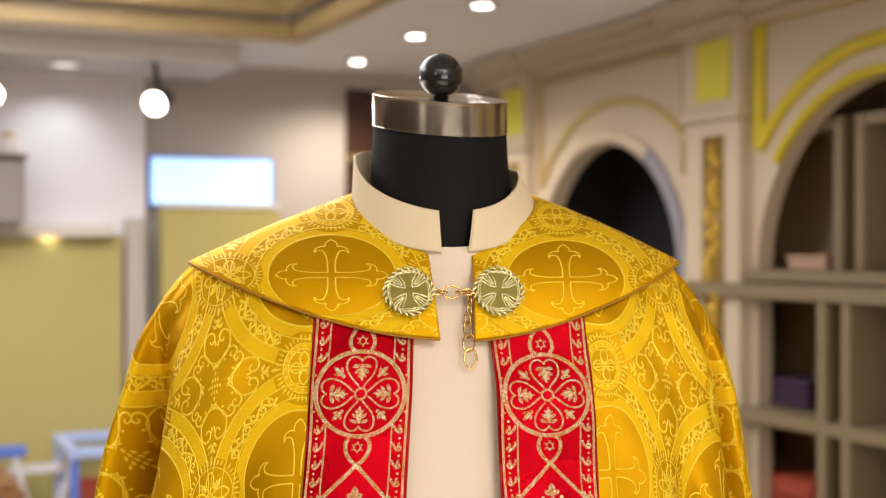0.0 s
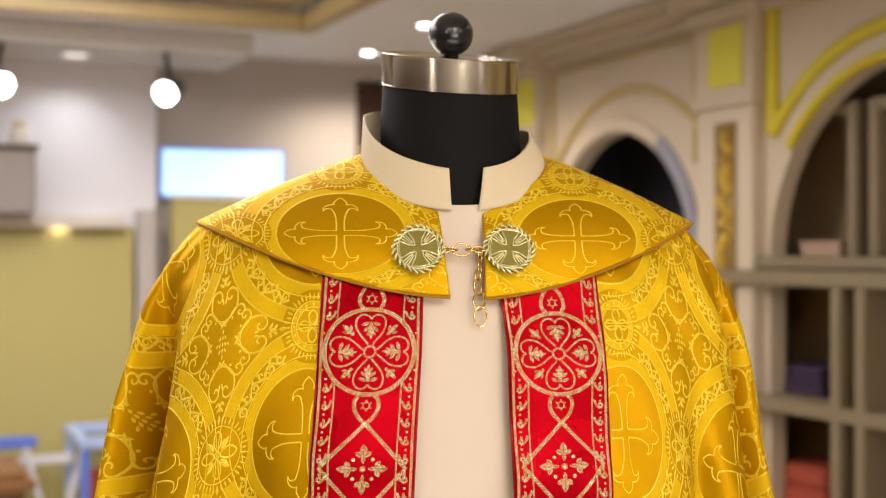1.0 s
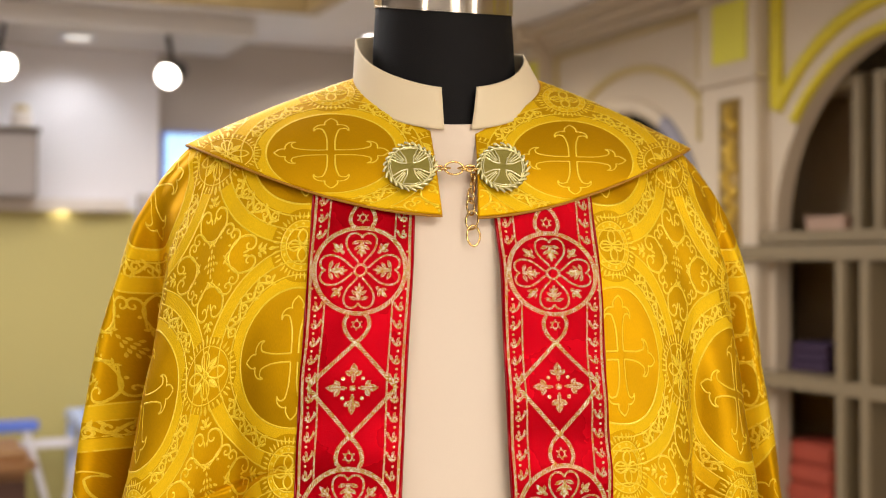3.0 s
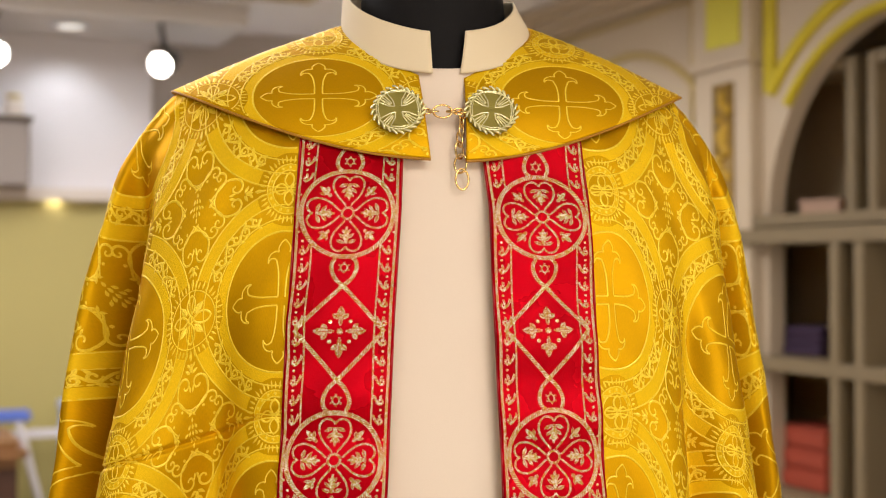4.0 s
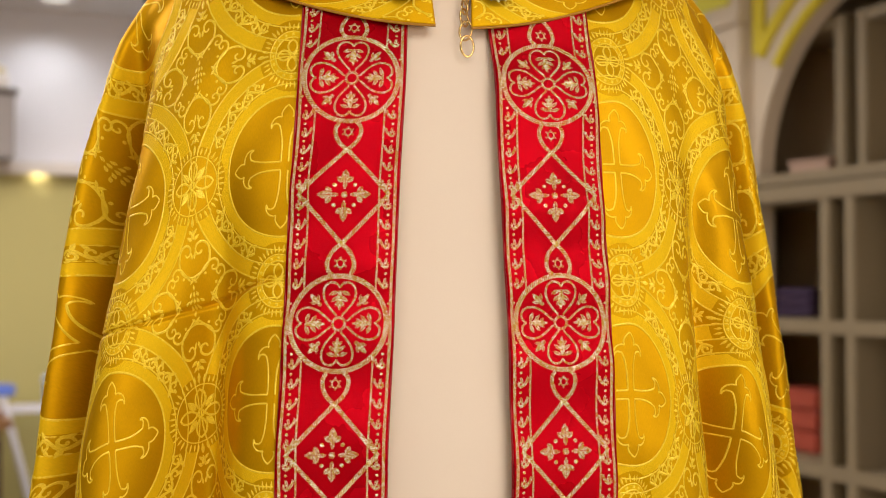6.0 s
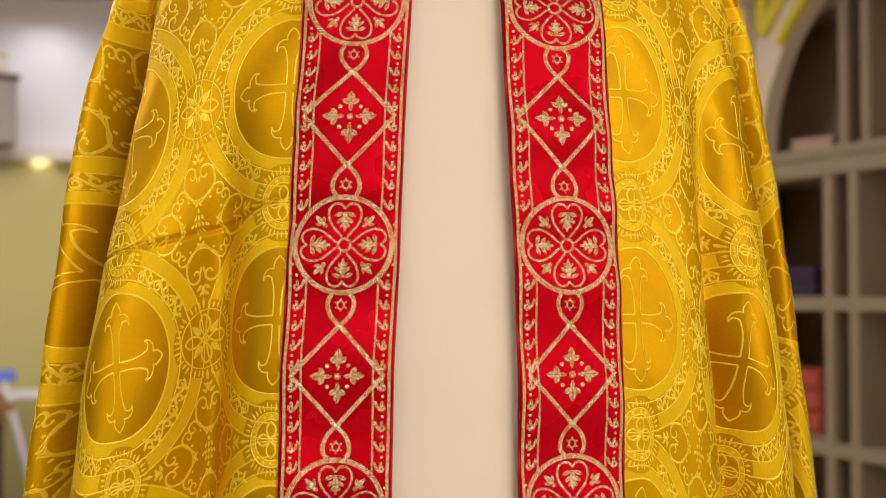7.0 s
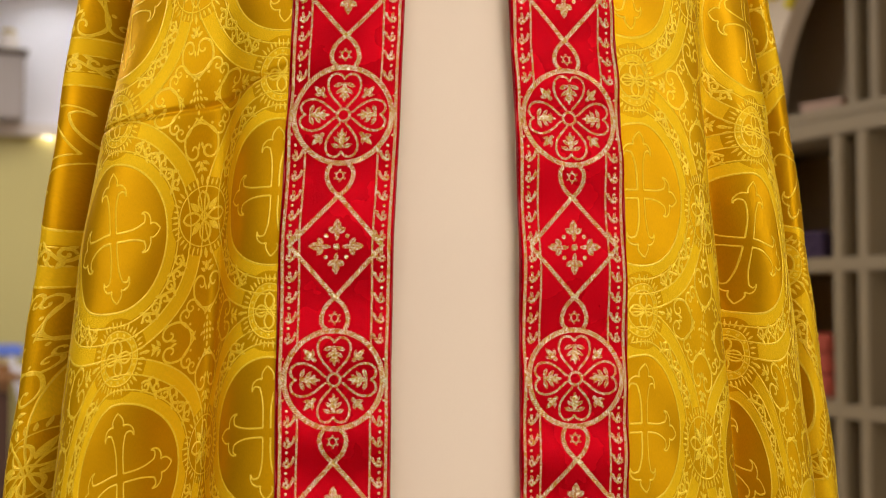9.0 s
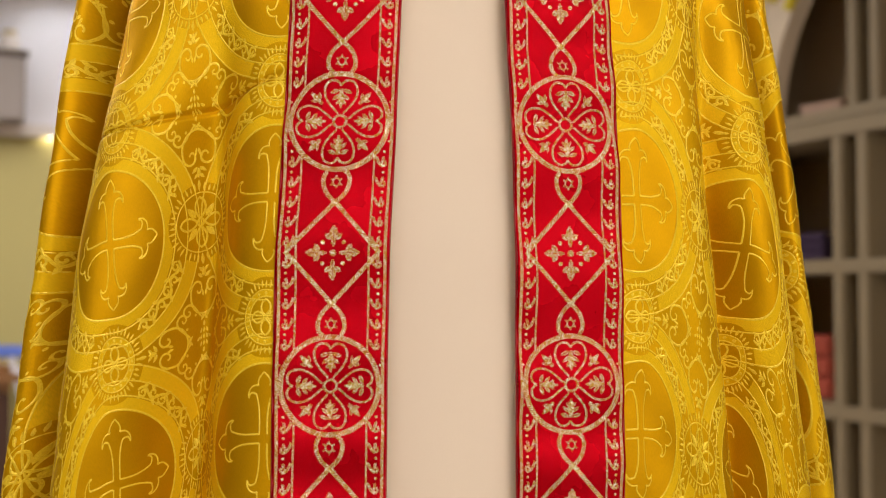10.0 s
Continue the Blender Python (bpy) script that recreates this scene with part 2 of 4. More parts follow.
def gather(name, pieces, mats, smooth=False, bevel=0.0):
    """One mesh out of (verts, faces[, slot]) pieces."""
    verts, faces, slots = [], [], []
    for piece in pieces:
        v, f = piece[0], piece[1]
        n = len(verts)
        verts += [tuple(p) for p in v]
        faces += [tuple(i + n for i in q) for q in f]
        slots += [piece[2] if len(piece) > 2 else 0] * len(f)
    me = mesh(name, verts, faces, mats, smooth, slots)
    if bevel:
        bm = bmesh.new()
        bm.from_mesh(me)
        bmesh.ops.bevel(bm, geom=bm.edges[:], offset=bevel, segments=2, affect="EDGES", clamp_overlap=True)
        bm.to_mesh(me)
        bm.free()
    return me


def box(x0, x1, y0, y1, z0, z1):
    v = [(x, y, z) for x in (x0, x1) for y in (y0, y1) for z in (z0, z1)]
    return v, [(0, 1, 3, 2), (4, 6, 7, 5), (0, 4, 5, 1), (2, 3, 7, 6), (0, 2, 6, 4), (1, 5, 7, 3)]


def lathe(profile, n=48, tilt=None, squash=(1, 1)):
    """A turned shape round z from (radius, z) points."""
    v, f = [], []
    for r, z in profile:
        for i in range(n):
            a = 2 * math.pi * i / n
            p = Vector((r * math.cos(a) * squash[0], r * math.sin(a) * squash[1], z))
            v.append(tuple(tilt @ p if tilt else p))
    for k in range(len(profile) - 1):
        for i in range(n):
            j = (i + 1) % n
            f.append((k * n + i, k * n + j, (k + 1) * n + j, (k + 1) * n + i))
    f.append(tuple(range(n - 1, -1, -1)))
    f.append(tuple((len(profile) - 1) * n + i for i in range(n)))
    return v, f


def tube(points, r, n=8, closed=False):
    """A round bar along points."""
    pts = [Vector(p) for p in points]
    v, f, count = [], [], len(pts)
    up = Vector((0.13, 0.31, 0.94)).normalized()
    for i, p in enumerate(pts):
        d = (pts[(i + 1) % count] - pts[i - 1]) if closed or 0 < i < count - 1 else (pts[min(i + 1, count - 1)] - pts[max(i - 1, 0)])
        s = d.cross(up).normalized()
        w = s.cross(d).normalized()
        for k in range(n):
            a = 2 * math.pi * k / n
            v.append(tuple(p + r * (math.cos(a) * s + math.sin(a) * w)))
    for i in range(count if closed else count - 1):
        j = (i + 1) % count
        for k in range(n):
            l = (k + 1) % n
            f.append((i * n + k, i * n + l, j * n + l, j * n + k))
    return v, f


def grid_faces(rows, cols, start=0, flip=False):
    i, j = np.meshgrid(np.arange(rows - 1), np.arange(cols - 1), indexing="ij")
    a = (i * cols + j).ravel() + start
    q = np.stack([a, a + 1, a + cols + 1, a + cols], 1)
    return q[:, ::-1] if flip else q


def normals(g):
    du, dv = np.gradient(g, axis=1), np.gradient(g, axis=0)
    n = np.cross(du, dv)
    return n / np.maximum(np.linalg.norm(n, axis=2, keepdims=True), 1e-9)


def sheet(g, uv, thick, flip):
    """A cloth with two faces and turned edges from a grid of places: verts, faces, uv."""
    rows, cols = g.shape[:2]
    n = normals(g) * (-1 if flip else 1)
    back = g - n * thick
    count = rows * cols
    faces = [grid_faces(rows, cols, 0, flip), grid_faces(rows, cols, count, not flip)]
    ring = np.concatenate([np.arange(cols), np.arange(1, rows) * cols + cols - 1,
                           (rows - 1) * cols + np.arange(cols - 2, -1, -1), np.arange(rows - 2, 0, -1) * cols])
    nxt = np.roll(ring, -1)
    edge = np.stack([ring, ring + count, nxt + count, nxt], 1)
    faces.append(edge[:, ::-1] if flip else edge)
    return np.concatenate([g.reshape(-1, 3), back.reshape(-1, 3)]), np.concatenate(faces), np.concatenate([uv.reshape(-1, 2)] * 2)


# ---- drawing ornament as thin raised strips ----
def arc(cx, cy, rx, ry, a0, a1, n=24):
    a = np.radians(np.linspace(a0, a1, n))
    return np.stack([cx + rx * np.cos(a), cy + ry * np.sin(a)], 1)


def spiral(cx, cy, r0, r1, a0, turns, n=26):
    s = np.linspace(0, 1, n)
    a, r = np.radians(a0) + 2 * math.pi * turns * s, r0 + (r1 - r0) * s
    return np.stack([cx + r * np.cos(a), cy + r * np.sin(a)], 1)


def bezier(*p, n=16):
    s = np.linspace(0, 1, n)[:, None]
    a, b, c, d = (np.array(q, float) for q in p)
    return a * (1 - s) ** 3 + 3 * b * s * (1 - s) ** 2 + 3 * c * s * s * (1 - s) + d * s ** 3


def stroke(line, width, taper=0.0):
    """The quads of a strip along a line: an array (n, 4, 2)."""
    line = np.asarray(line, float)
    d = np.gradient(line, axis=0)
    d /= np.maximum(np.linalg.norm(d, axis=1, keepdims=True), 1e-9)
    side = np.stack([-d[:, 1], d[:, 0]], 1)
    w = np.full(len(line), width / 2)
    if taper:
        s = np.linspace(0, 1, len(line))
        w = w * (1 - taper * np.abs(2 * s - 1) ** 2)
    a, b = line + side * w[:, None], line - side * w[:, None]
    return ridged(a, line, b)


def ridged(a, c, b):
    """Quads from one edge over the raised middle line to the other edge: (n, 4, 3), the third number the height's share."""
    def high(p, h):
        return np.concatenate([p, np.full((len(p), 1), h)], 1)
    a, c, b = high(a, 0.0), high(c, 1.0), high(b, 0.0)
    return np.concatenate([np.stack([a[:-1], a[1:], c[1:], c[:-1]], 1), np.stack([c[:-1], c[1:], b[1:], b[:-1]], 1)])


def leaf(cx, cy, length, width, angle):
    """A filled pointed leaf from its foot."""
    s = np.linspace(0, 1, 7)
    w = width * np.sin(math.pi * s ** 0.8) / 2
    c, n = math.cos(math.radians(angle)), math.sin(math.radians(angle))
    m = np.stack([cx + length * s * c, cy + length * s * n], 1)
    d = np.stack([-w * n, w * c], 1)
    return ridged(m + d, m, m - d)


def dot(cx, cy, r):
    a = np.radians(np.arange(9) * 45)
    p = np.stack([cx + r * np.cos(a), cy + r * np.sin(a), np.zeros(9)], 1)
    m = np.array([cx, cy, 1.0])
    return np.array([[m, p[i], p[i + 1], p[i + 2]] for i in range(0, 8, 2)])


def turned(quads, angle, cx=0.0, cy=0.0, flip=False):
    c, s = math.cos(math.radians(angle)), math.sin(math.radians(angle))
    q = quads * np.array([-1, 1, 1]) if flip else quads
    return q @ np.array([[c, s, 0], [-s, c, 0], [0, 0, 1]]) + np.array([cx, cy, 0])


def rope(line, width, pitch):
    """A twisted cord along a line: slanted stitches, each raised at its middle."""
    line = np.asarray(line, float)
    seg = np.linalg.norm(np.diff(line, axis=0), axis=1)
    run = np.concatenate([[0], np.cumsum(seg)])
    n = max(2, int(round(run[-1] / pitch)))
    at = (np.arange(n) + 0.5) * run[-1] / n
    p = np.stack([np.interp(at, run, line[:, 0]), np.interp(at, run, line[:, 1])], 1)
    q = np.stack([np.interp(at + pitch * 0.2, run, line[:, 0]), np.interp(at + pitch * 0.2, run, line[:, 1])], 1)
    d = q - p
    d /= np.maximum(np.linalg.norm(d, axis=1, keepdims=True), 1e-9)
    s = np.stack([-d[:, 1], d[:, 0]], 1)
    h, w = pitch * 0.36, width / 2
    a, b = p + s * w + d * w * 0.7, p - s * w - d * w * 0.7

    def high(x, k):
        return np.concatenate([x, np.full((n, 1), k)], 1)
    return np.concatenate([np.stack([high(a + d * h, 0.2), high(a, 1.0), high(b, 1.0), high(b + d * h, 0.2)], 1), np.stack([high(a, 1.0), high(a - d * h, 0.2), high(b - d * h, 0.2), high(b, 1.0)], 1)])


def stitched(cx, cy, length, width, angle, pitch=0.0015):
    """A leaf filled with slanted stitches either side of its vein, from its foot."""
    n = max(3, int(round(length / pitch)))
    at = (np.arange(n) + 0.5) / n
    w = np.maximum(width * np.sin(math.pi * at ** 0.8) / 2, width * 0.12)
    c, k = math.cos(math.radians(angle)), math.sin(math.radians(angle))
    d, p = np.array([c, k]), np.stack([cx + length * at * c, cy + length * at * k], 1)
    h, q = d * pitch * 0.40, []
    for s in (-1, 1):
        out = np.array([-k, c]) * s
        a, b = p + out * 0.00018, p + w[:, None] * (out + d * 0.55)
        for e in (-1, 1):
            rows = [np.concatenate([x, np.full((n, 1), z)], 1) for x, z in ((a + h * e, 0.1), (a, 1.0), (b, 1.0), (b + h * e, 0.1))]
            q.append(np.stack(rows, 1))
    return np.concatenate(q)


def raised(quads, place, base, rise):
    """Lay quads (n, 4, 3) on a surface: place(points) gives places, normals and which lie on it."""
    flat = quads.reshape(-1, 3)
    p, n, ok = place(flat[:, :2])
    ok = ok.reshape(-1, 4).all(1)
    top = (p + n * (base + rise * flat[:, 2:])).reshape(-1, 4, 3)[ok]
    count = len(top)
    return top.reshape(-1, 3), np.arange(count * 4).reshape(-1, 4)


# ---- the vested stand ----
STAND = pose(0.012, 1.25, EYE, 0, 0, 6)   # its own axes: x across the shoulders, y to its back, z from the first eye's height
HEM = -1.30
MID = 0.10                                # the body's axis lies this far behind the front
BAND = 0.098
PU, PV = 0.190, 0.2105                    # the damask's repeat across and down
COL = {-1: 0.106, 1: 0.116}               # first column of medallions, from the front edge
ROW = -0.222


def sag(x):
    """How far the weft hangs below the level, at x across from the first column."""
    x = np.asarray(x) / PU
    k = np.clip(np.floor(x), 0, 2).astype(int)
    f = np.clip(x - k, 0, 1)
    y0, y1, d0, d1 = (np.array(q)[k] for q in ((0, 1, 4), (1, 4, 9), (0, 0.55, 1.0), (0.55, 1.0, 4.0)))
    return 0.042 * (y0 * (1 + 2 * f) * (1 - f) ** 2 + d0 * f * (1 - f) ** 2 + y1 * f * f * (3 - 2 * f) - d1 * f * f * (1 - f))


def table(z, *pairs):
    pairs = sorted(pairs)
    return np.interp(z, [p[0] for p in pairs], [p[1] for p in pairs])


def smooth_table(z, *pairs):
    """The same, with rounded corners."""
    return sum(table(z + d, *pairs) * w for d, w in ((-0.012, 0.25), (0.0, 0.5), (0.012, 0.25)))


def half_width(side, z):
    left = smooth_table(z, (0.05, 0.07), (0.02, 0.165), (-0.005, 0.248), (-0.02, 0.268), (-0.05, 0.293), (-0.094, 0.318), (-0.147, 0.332),
                        (-0.206, 0.345), (-0.26, 0.355), (-0.48, 0.386), (-0.71, 0.416), (HEM, 0.47))
    right = smooth_table(z, (0.05, 0.07), (0.02, 0.15), (-0.005, 0.230), (-0.02, 0.247), (-0.05, 0.273), (-0.094, 0.297), (-0.147, 0.314),
                         (-0.206, 0.321), (-0.26, 0.328), (-0.48, 0.356), (-0.71, 0.384), (HEM, 0.44))
    return left if side < 0 else right


def front_depth(z):
    return MID - smooth_table(z, (0.05, 0.085), (0.0, 0.062), (-0.037, 0.042), (-0.08, 0.018), (-0.135, -0.002), (-0.254, -0.024), (-0.367, -0.033),
                              (-0.48, -0.038), (-0.6, -0.038), (-0.8, -0.042), (HEM, -0.08))


def back_depth(z):
    return smooth_table(z, (0.05, 0.06), (0.0, 0.10), (-0.1, 0.13), (-0.4, 0.17), (HEM, 0.26))


def front_edge(side, z):
    if side < 0:
        return smooth_table(z, (0.05, 0.030), (-0.09, 0.041), (-0.135, 0.0435), (-0.254, 0.052), (-0.367, 0.057), (-0.48, 0.063), (-0.6, 0.065), (HEM, 0.07))
    return smooth_table(z, (0.05, 0.030), (-0.09, 0.037), (-0.135, 0.0405), (-0.254, 0.0425), (-0.367, 0.047), (-0.48, 0.0495), (-0.6, 0.0495), (HEM, 0.05))


# folds that run down from the shoulder: angle at the shoulder, angle below, half width (degrees), depth (m, valleys minus), where it begins, where it is full
FOLDS = {-1: ((66, 69.0, 6.6, -0.105, -0.02, -0.36), (73, 76.5, 5.0, -0.050, -0.02, -0.36), (83, 85, 7.0, 0.010, -0.05, -0.3), (52, 53.5, 7.5, 0.036, -0.15, -0.50), (37, 38.0, 5.0, -0.064, -0.14, -0.55), (26, 25, 6.0, 0.008, -0.25, -0.6), (105, 106, 9, -0.03, -0.1, -0.5)),
         1: ((40, 36.5, 6.5, 0.018, -0.16, -0.5), (48, 46.0, 3.4, -0.036, -0.12, -0.48), (58, 56, 6.5, 0.020, -0.12, -0.5), (70, 69.0, 4.0, -0.044, -0.04, -0.32), (82, 82, 7.0, 0.008, -0.1, -0.4), (105, 106, 9, -0.03, -0.1, -0.5))}


def section(side, z, a, fold=1.0):
    """Places on the mantle round the body at the angle a from the front (radians)."""
    w, f, b = half_width(side, z), front_depth(z), back_depth(z)
    f = f / np.sqrt(1 - np.minimum(0.09 / w, 0.8) ** 2)
    d = np.where(np.cos(a) > 0, f, b)
    x, y = side * w * np.sin(a), MID - d * np.cos(a)
    nx, ny = side * np.sin(a) * d, -np.cos(a) * w
    l = np.hypot(nx, ny)
    push = np.zeros_like(a)
    deg = np.degrees(a)
    for a0, a1, wide, deep, top, full in FOLDS[side]:
        s = np.clip((top - z) / (top - full), 0, 1)
        s = s * s * (3 - 2 * s)
        push = push + deep * s * np.exp(-((deg - (a0 + (a1 - a0) * s)) / wide) ** 2)
    s = np.clip((-0.1 - z) / 0.8, 0, 1)
    push = push + np.where(deg > 112, 0.022 * s * np.sin(np.radians((deg - 112) * 12)), 0.0)
    push = push + 0.0016 * np.sin(deg * 0.41 + z * 23.0 + side) * np.sin(z * 31 + deg * 0.13)
    if side < 0:
        # a sharp crease left from folding, running down across the panel
        line = -0.313 - 0.0019 * (deg - 22) + 0.004 * np.sin(deg * 0.12)
        push = push - 0.0050 * np.exp(-((z - line) / 0.0022) ** 2) * np.clip((deg - 25) / 3, 0, 1) * np.clip((64 - deg) / 6, 0, 1)
    push = push * fold
    # the deep folds at the arm run back into the dark
    s = np.clip((-0.02 - z) / 0.34, 0, 1)
    centre, wide, deep = (73.5, 5.5, 0.085) if side < 0 else (69.5, 4.0, 0.035)
    y = y + fold * deep * s * s * (3 - 2 * s) * np.exp(-((deg - centre) / wide) ** 2)
    return np.stack([x + push * nx / l, y + push * ny / l, np.broadcast_to(z, x.shape)], -1)


ZS = np.concatenate([np.linspace(0.045, -0.12, 70), np.linspace(-0.1235, -0.30, 60), np.linspace(-0.3015, -0.40, 66), np.linspace(-0.403, -0.85, 150), np.linspace(-0.86, HEM, 40)])
SHARE = np.concatenate([np.linspace(0, 0.62, 230), np.linspace(0.63, 1.0, 50)])
PANEL, LENGTH = {}, {}
for side in (-1, 1):
    rows, lengths = [], []
    for z in ZS:
        start = math.asin(min(0.95, front_edge(side, z) / half_width(side, z)))
        a = np.linspace(start, math.pi, 700)
        p = section(side, z, a, 0.0)
        run = np.concatenate([[0], np.cumsum(np.linalg.norm(np.diff(p, axis=0), axis=1))])
        at = np.interp(SHARE * run[-1], run, a)
        rows.append(section(side, z, at))
        lengths.append(run[-1])
    PANEL[side], LENGTH[side] = np.array(rows), np.array(lengths)
GRADES = {side: normals(PANEL[side]) * -side for side in (-1, 1)}


def on_panel(side, u, z):
    """Place and outward normal at u along the cloth from its front edge, at the height z."""
    r = np.interp(-z, -ZS, np.arange(len(ZS)))
    long = np.interp(-z, -ZS, LENGTH[side])
    c = np.interp(u / long, SHARE, np.arange(len(SHARE)))
    i, j = np.clip(r.astype(int), 0, len(ZS) - 2), np.clip(c.astype(int), 0, len(SHARE) - 2)
    fr, fc = (r - i)[:, None], (c - j)[:, None]

    def blend(g):
        return (g[i, j] * (1 - fc) + g[i, j + 1] * fc) * (1 - fr) + (g[i + 1, j] * (1 - fc) + g[i + 1, j + 1] * fc) * fr
    n = blend(GRADES[side])
    return blend(PANEL[side]), n / np.linalg.norm(n, axis=1, keepdims=True)


# ---- one repeat of the damask, from -1 to 1 both ways, its medallion at the middle ----
def damask():
    q = []
    # flared cross with lily ends, drawn in outline
    arm = [stroke(bezier((0.038, 0.038), (0.036, 0.18), (0.036, 0.27), (0.080, 0.365), n=10), 0.016),
           stroke(bezier((0.080, 0.365), (0.12, 0.385), (0.155, 0.385), (0.165, 0.335), n=8), 0.016),
           stroke(bezier((0.165, 0.335), (0.185, 0.40), (0.12, 0.455), (0.055, 0.435), n=8), 0.015),
           stroke(bezier((0.055, 0.435), (0.075, 0.47), (0.05, 0.51), (0.0, 0.545), n=8), 0.015)]
    for k in range(4):
        for s in arm:
            q += [turned(s, 90 * k), turned(s, 90 * k, flip=True)]
    q += [stroke(arc(0, 0, 0.62, 0.62, 0, 360, 73), 0.018), stroke(arc(0, 0, 0.735, 0.735, 0, 360, 73), 0.014), stroke(arc(0, 0, 0.86, 0.86, 0, 360, 73), 0.014), stroke(arc(0, 0, 0.99, 0.99, 0, 360, 97), 0.014)]
    # frieze of a leafy vine between the rings
    for quarter in range(4):
        a = np.radians(np.linspace(20, 70, 60) + 90 * quarter)
        turn = (a - a[0]) * 22
        r = 0.79 + 0.034 * np.sin(turn)
        q.append(stroke(np.stack([r * np.cos(a), r * np.sin(a)], 1), 0.024))
        for k in range(6):
            d = 20 + (k + 0.5) * 180 / 22 + 90 * quarter
            t = 1 if k % 2 else -1
            c, s = math.cos(math.radians(d)), math.sin(math.radians(d))
            q += [stroke(spiral((0.79 + 0.012 * t) * c, (0.79 + 0.012 * t) * s, 0.044, 0.012, d + 90 * t, 1.1 * t, 14), 0.022, 0.3),
                  leaf((0.79 - 0.030 * t) * c, (0.79 - 0.030 * t) * s, 0.075, 0.036, d + 90 + 50 * t), leaf((0.79 + 0.036 * t) * c, (0.79 + 0.036 * t) * s, 0.060, 0.032, d - 90 + 35 * t)]
    # a wide daisy beside each medallion, a beaded rosette above it, both with rays
    for k in range(8):
        if k % 2 == 0:
            petal = np.concatenate([bezier((0.035, 0), (0.08, 0.062), (0.18, 0.075), (0.215, 0), n=10), bezier((0.215, 0), (0.18, -0.075), (0.08, -0.062), (0.035, 0), n=10)[1:]])
            q.append(turned(stroke(petal, 0.020), 45 * k, 1, 0))
        else:
            q.append(turned(leaf(0.065, 0, 0.135, 0.062, 0), 45 * k, 1, 0))
    q += [stroke(arc(1, 0, 0.032, 0.032, 0, 360, 13), 0.018), stroke(arc(1, 0, 0.255, 0.255, 0, 360, 49), 0.012), stroke(arc(0, 1, 0.172, 0.172, 0, 360, 41), 0.014), stroke(arc(0, 1, 0.228, 0.228, 0, 360, 45), 0.012)]
    for k in range(4):
        petal = np.concatenate([bezier((0.015, 0), (0.05, 0.062), (0.12, 0.062), (0.150, 0), n=8), bezier((0.150, 0), (0.12, -0.062), (0.05, -0.062), (0.015, 0), n=8)[1:]])
        q.append(turned(stroke(petal, 0.019), 90 * k, 0, 1))
    for k in range(16):
        a = math.radians(22.5 * k)
        q.append(dot(0.200 * math.cos(a), 1 + 0.200 * math.sin(a), 0.016))
    for cx, cy, r0 in ((1, 0, 0.268), (0, 1, 0.242)):
        for k in range(40):
            c, s = math.cos(math.radians(9 * k)), math.sin(math.radians(9 * k))
            q.append(leaf(cx + r0 * c, cy + r0 * s, 0.078 if k % 2 else 0.062, 0.022, 9 * k))
    # four hearts, curled slips and seeds in the star between four rings
    star = []
    heart = [stroke(np.concatenate([bezier((0.0, 0.205), (0.11, 0.215), (0.180, 0.30), (0.165, 0.40), n=14), bezier((0.165, 0.40), (0.165, 0.50), (0.06, 0.535), (0.030, 0.455), n=12)[1:], bezier((0.030, 0.455), (0.025, 0.39), (0.085, 0.375), (0.092, 0.425), n=8)[1:]]), 0.022, 0.2),
             leaf(0.012, 0.36, 0.07, 0.026, 80), leaf(0.0, 0.53, 0.09, 0.045, 90), leaf(0.012, 0.525, 0.075, 0.034, 35), leaf(0.010, 0.580, 0.06, 0.030, 45), leaf(0.0, 0.635, 0.10, 0.036, 90),
             leaf(0.0, 0.185, 0.055, 0.026, 40), leaf(0.0, 0.185, 0.055, 0.026, -40), dot(0.115, 0.215, 0.014)]
    slip = [stroke(np.concatenate([bezier((0.02, 0.17), (0.09, 0.22), (0.13, 0.33), (0.205, 0.32), n=14), bezier((0.205, 0.32), (0.275, 0.30), (0.255, 0.215), (0.20, 0.225), n=12)[1:], bezier((0.20, 0.225), (0.165, 0.235), (0.175, 0.27), (0.205, 0.265), n=6)[1:]]), 0.021, 0.3)]
    for k in range(4):
        for s in heart:
            star += [turned(s, 90 * k, 1, 1), turned(s, 90 * k, 1, 1, flip=True)]
        for s in slip:
            star += [turned(s, 90 * k, 1, 1), turned(s[..., [1, 0, 2]], 90 * k, 1, 1)]
    for i in range(-2, 3):
        for j in range(-2, 3):
            if abs(i) + abs(j) < 3:
                star.append(leaf(1 + 0.046 * i, 1 + 0.058 * j - 0.024, 0.050, 0.026, 90 + 25 * i))
    return np.concatenate(q + star)


TILE_ART = damask()
# cloth taken up by the folds where they are full: place along the unfolded surface, and what is lost up to there
TAKEN = {-1: ((0.106, 0.187, 0.241, 0.336, 0.6), (0.0, 0.014, 0.058, 0.172, 0.25)),
         1: ((0.116, 0.170, 0.232, 0.317, 0.6), (0.0, 0.045, 0.078, 0.190, 0.26))}


def along(side, u, z):
    """Place along the cloth from the place along the unfolded surface."""
    full = np.clip((0.05 - z) / 0.52, 0, 1.1) if side < 0 else np.clip((0.25 - z) / 0.75, 0.3, 1.1)
    return u + np.interp(u, *TAKEN[side]) * full


def unfolded(side, c, z):
    """The reverse of along()."""
    lo, hi = np.zeros_like(c), np.full_like(c, 1.5)
    for _ in range(18):
        mid = (lo + hi) / 2
        over = along(side, mid, z) > c
        lo, hi = np.where(over, lo, mid), np.where(over, mid, hi)
    return (lo + hi) / 2


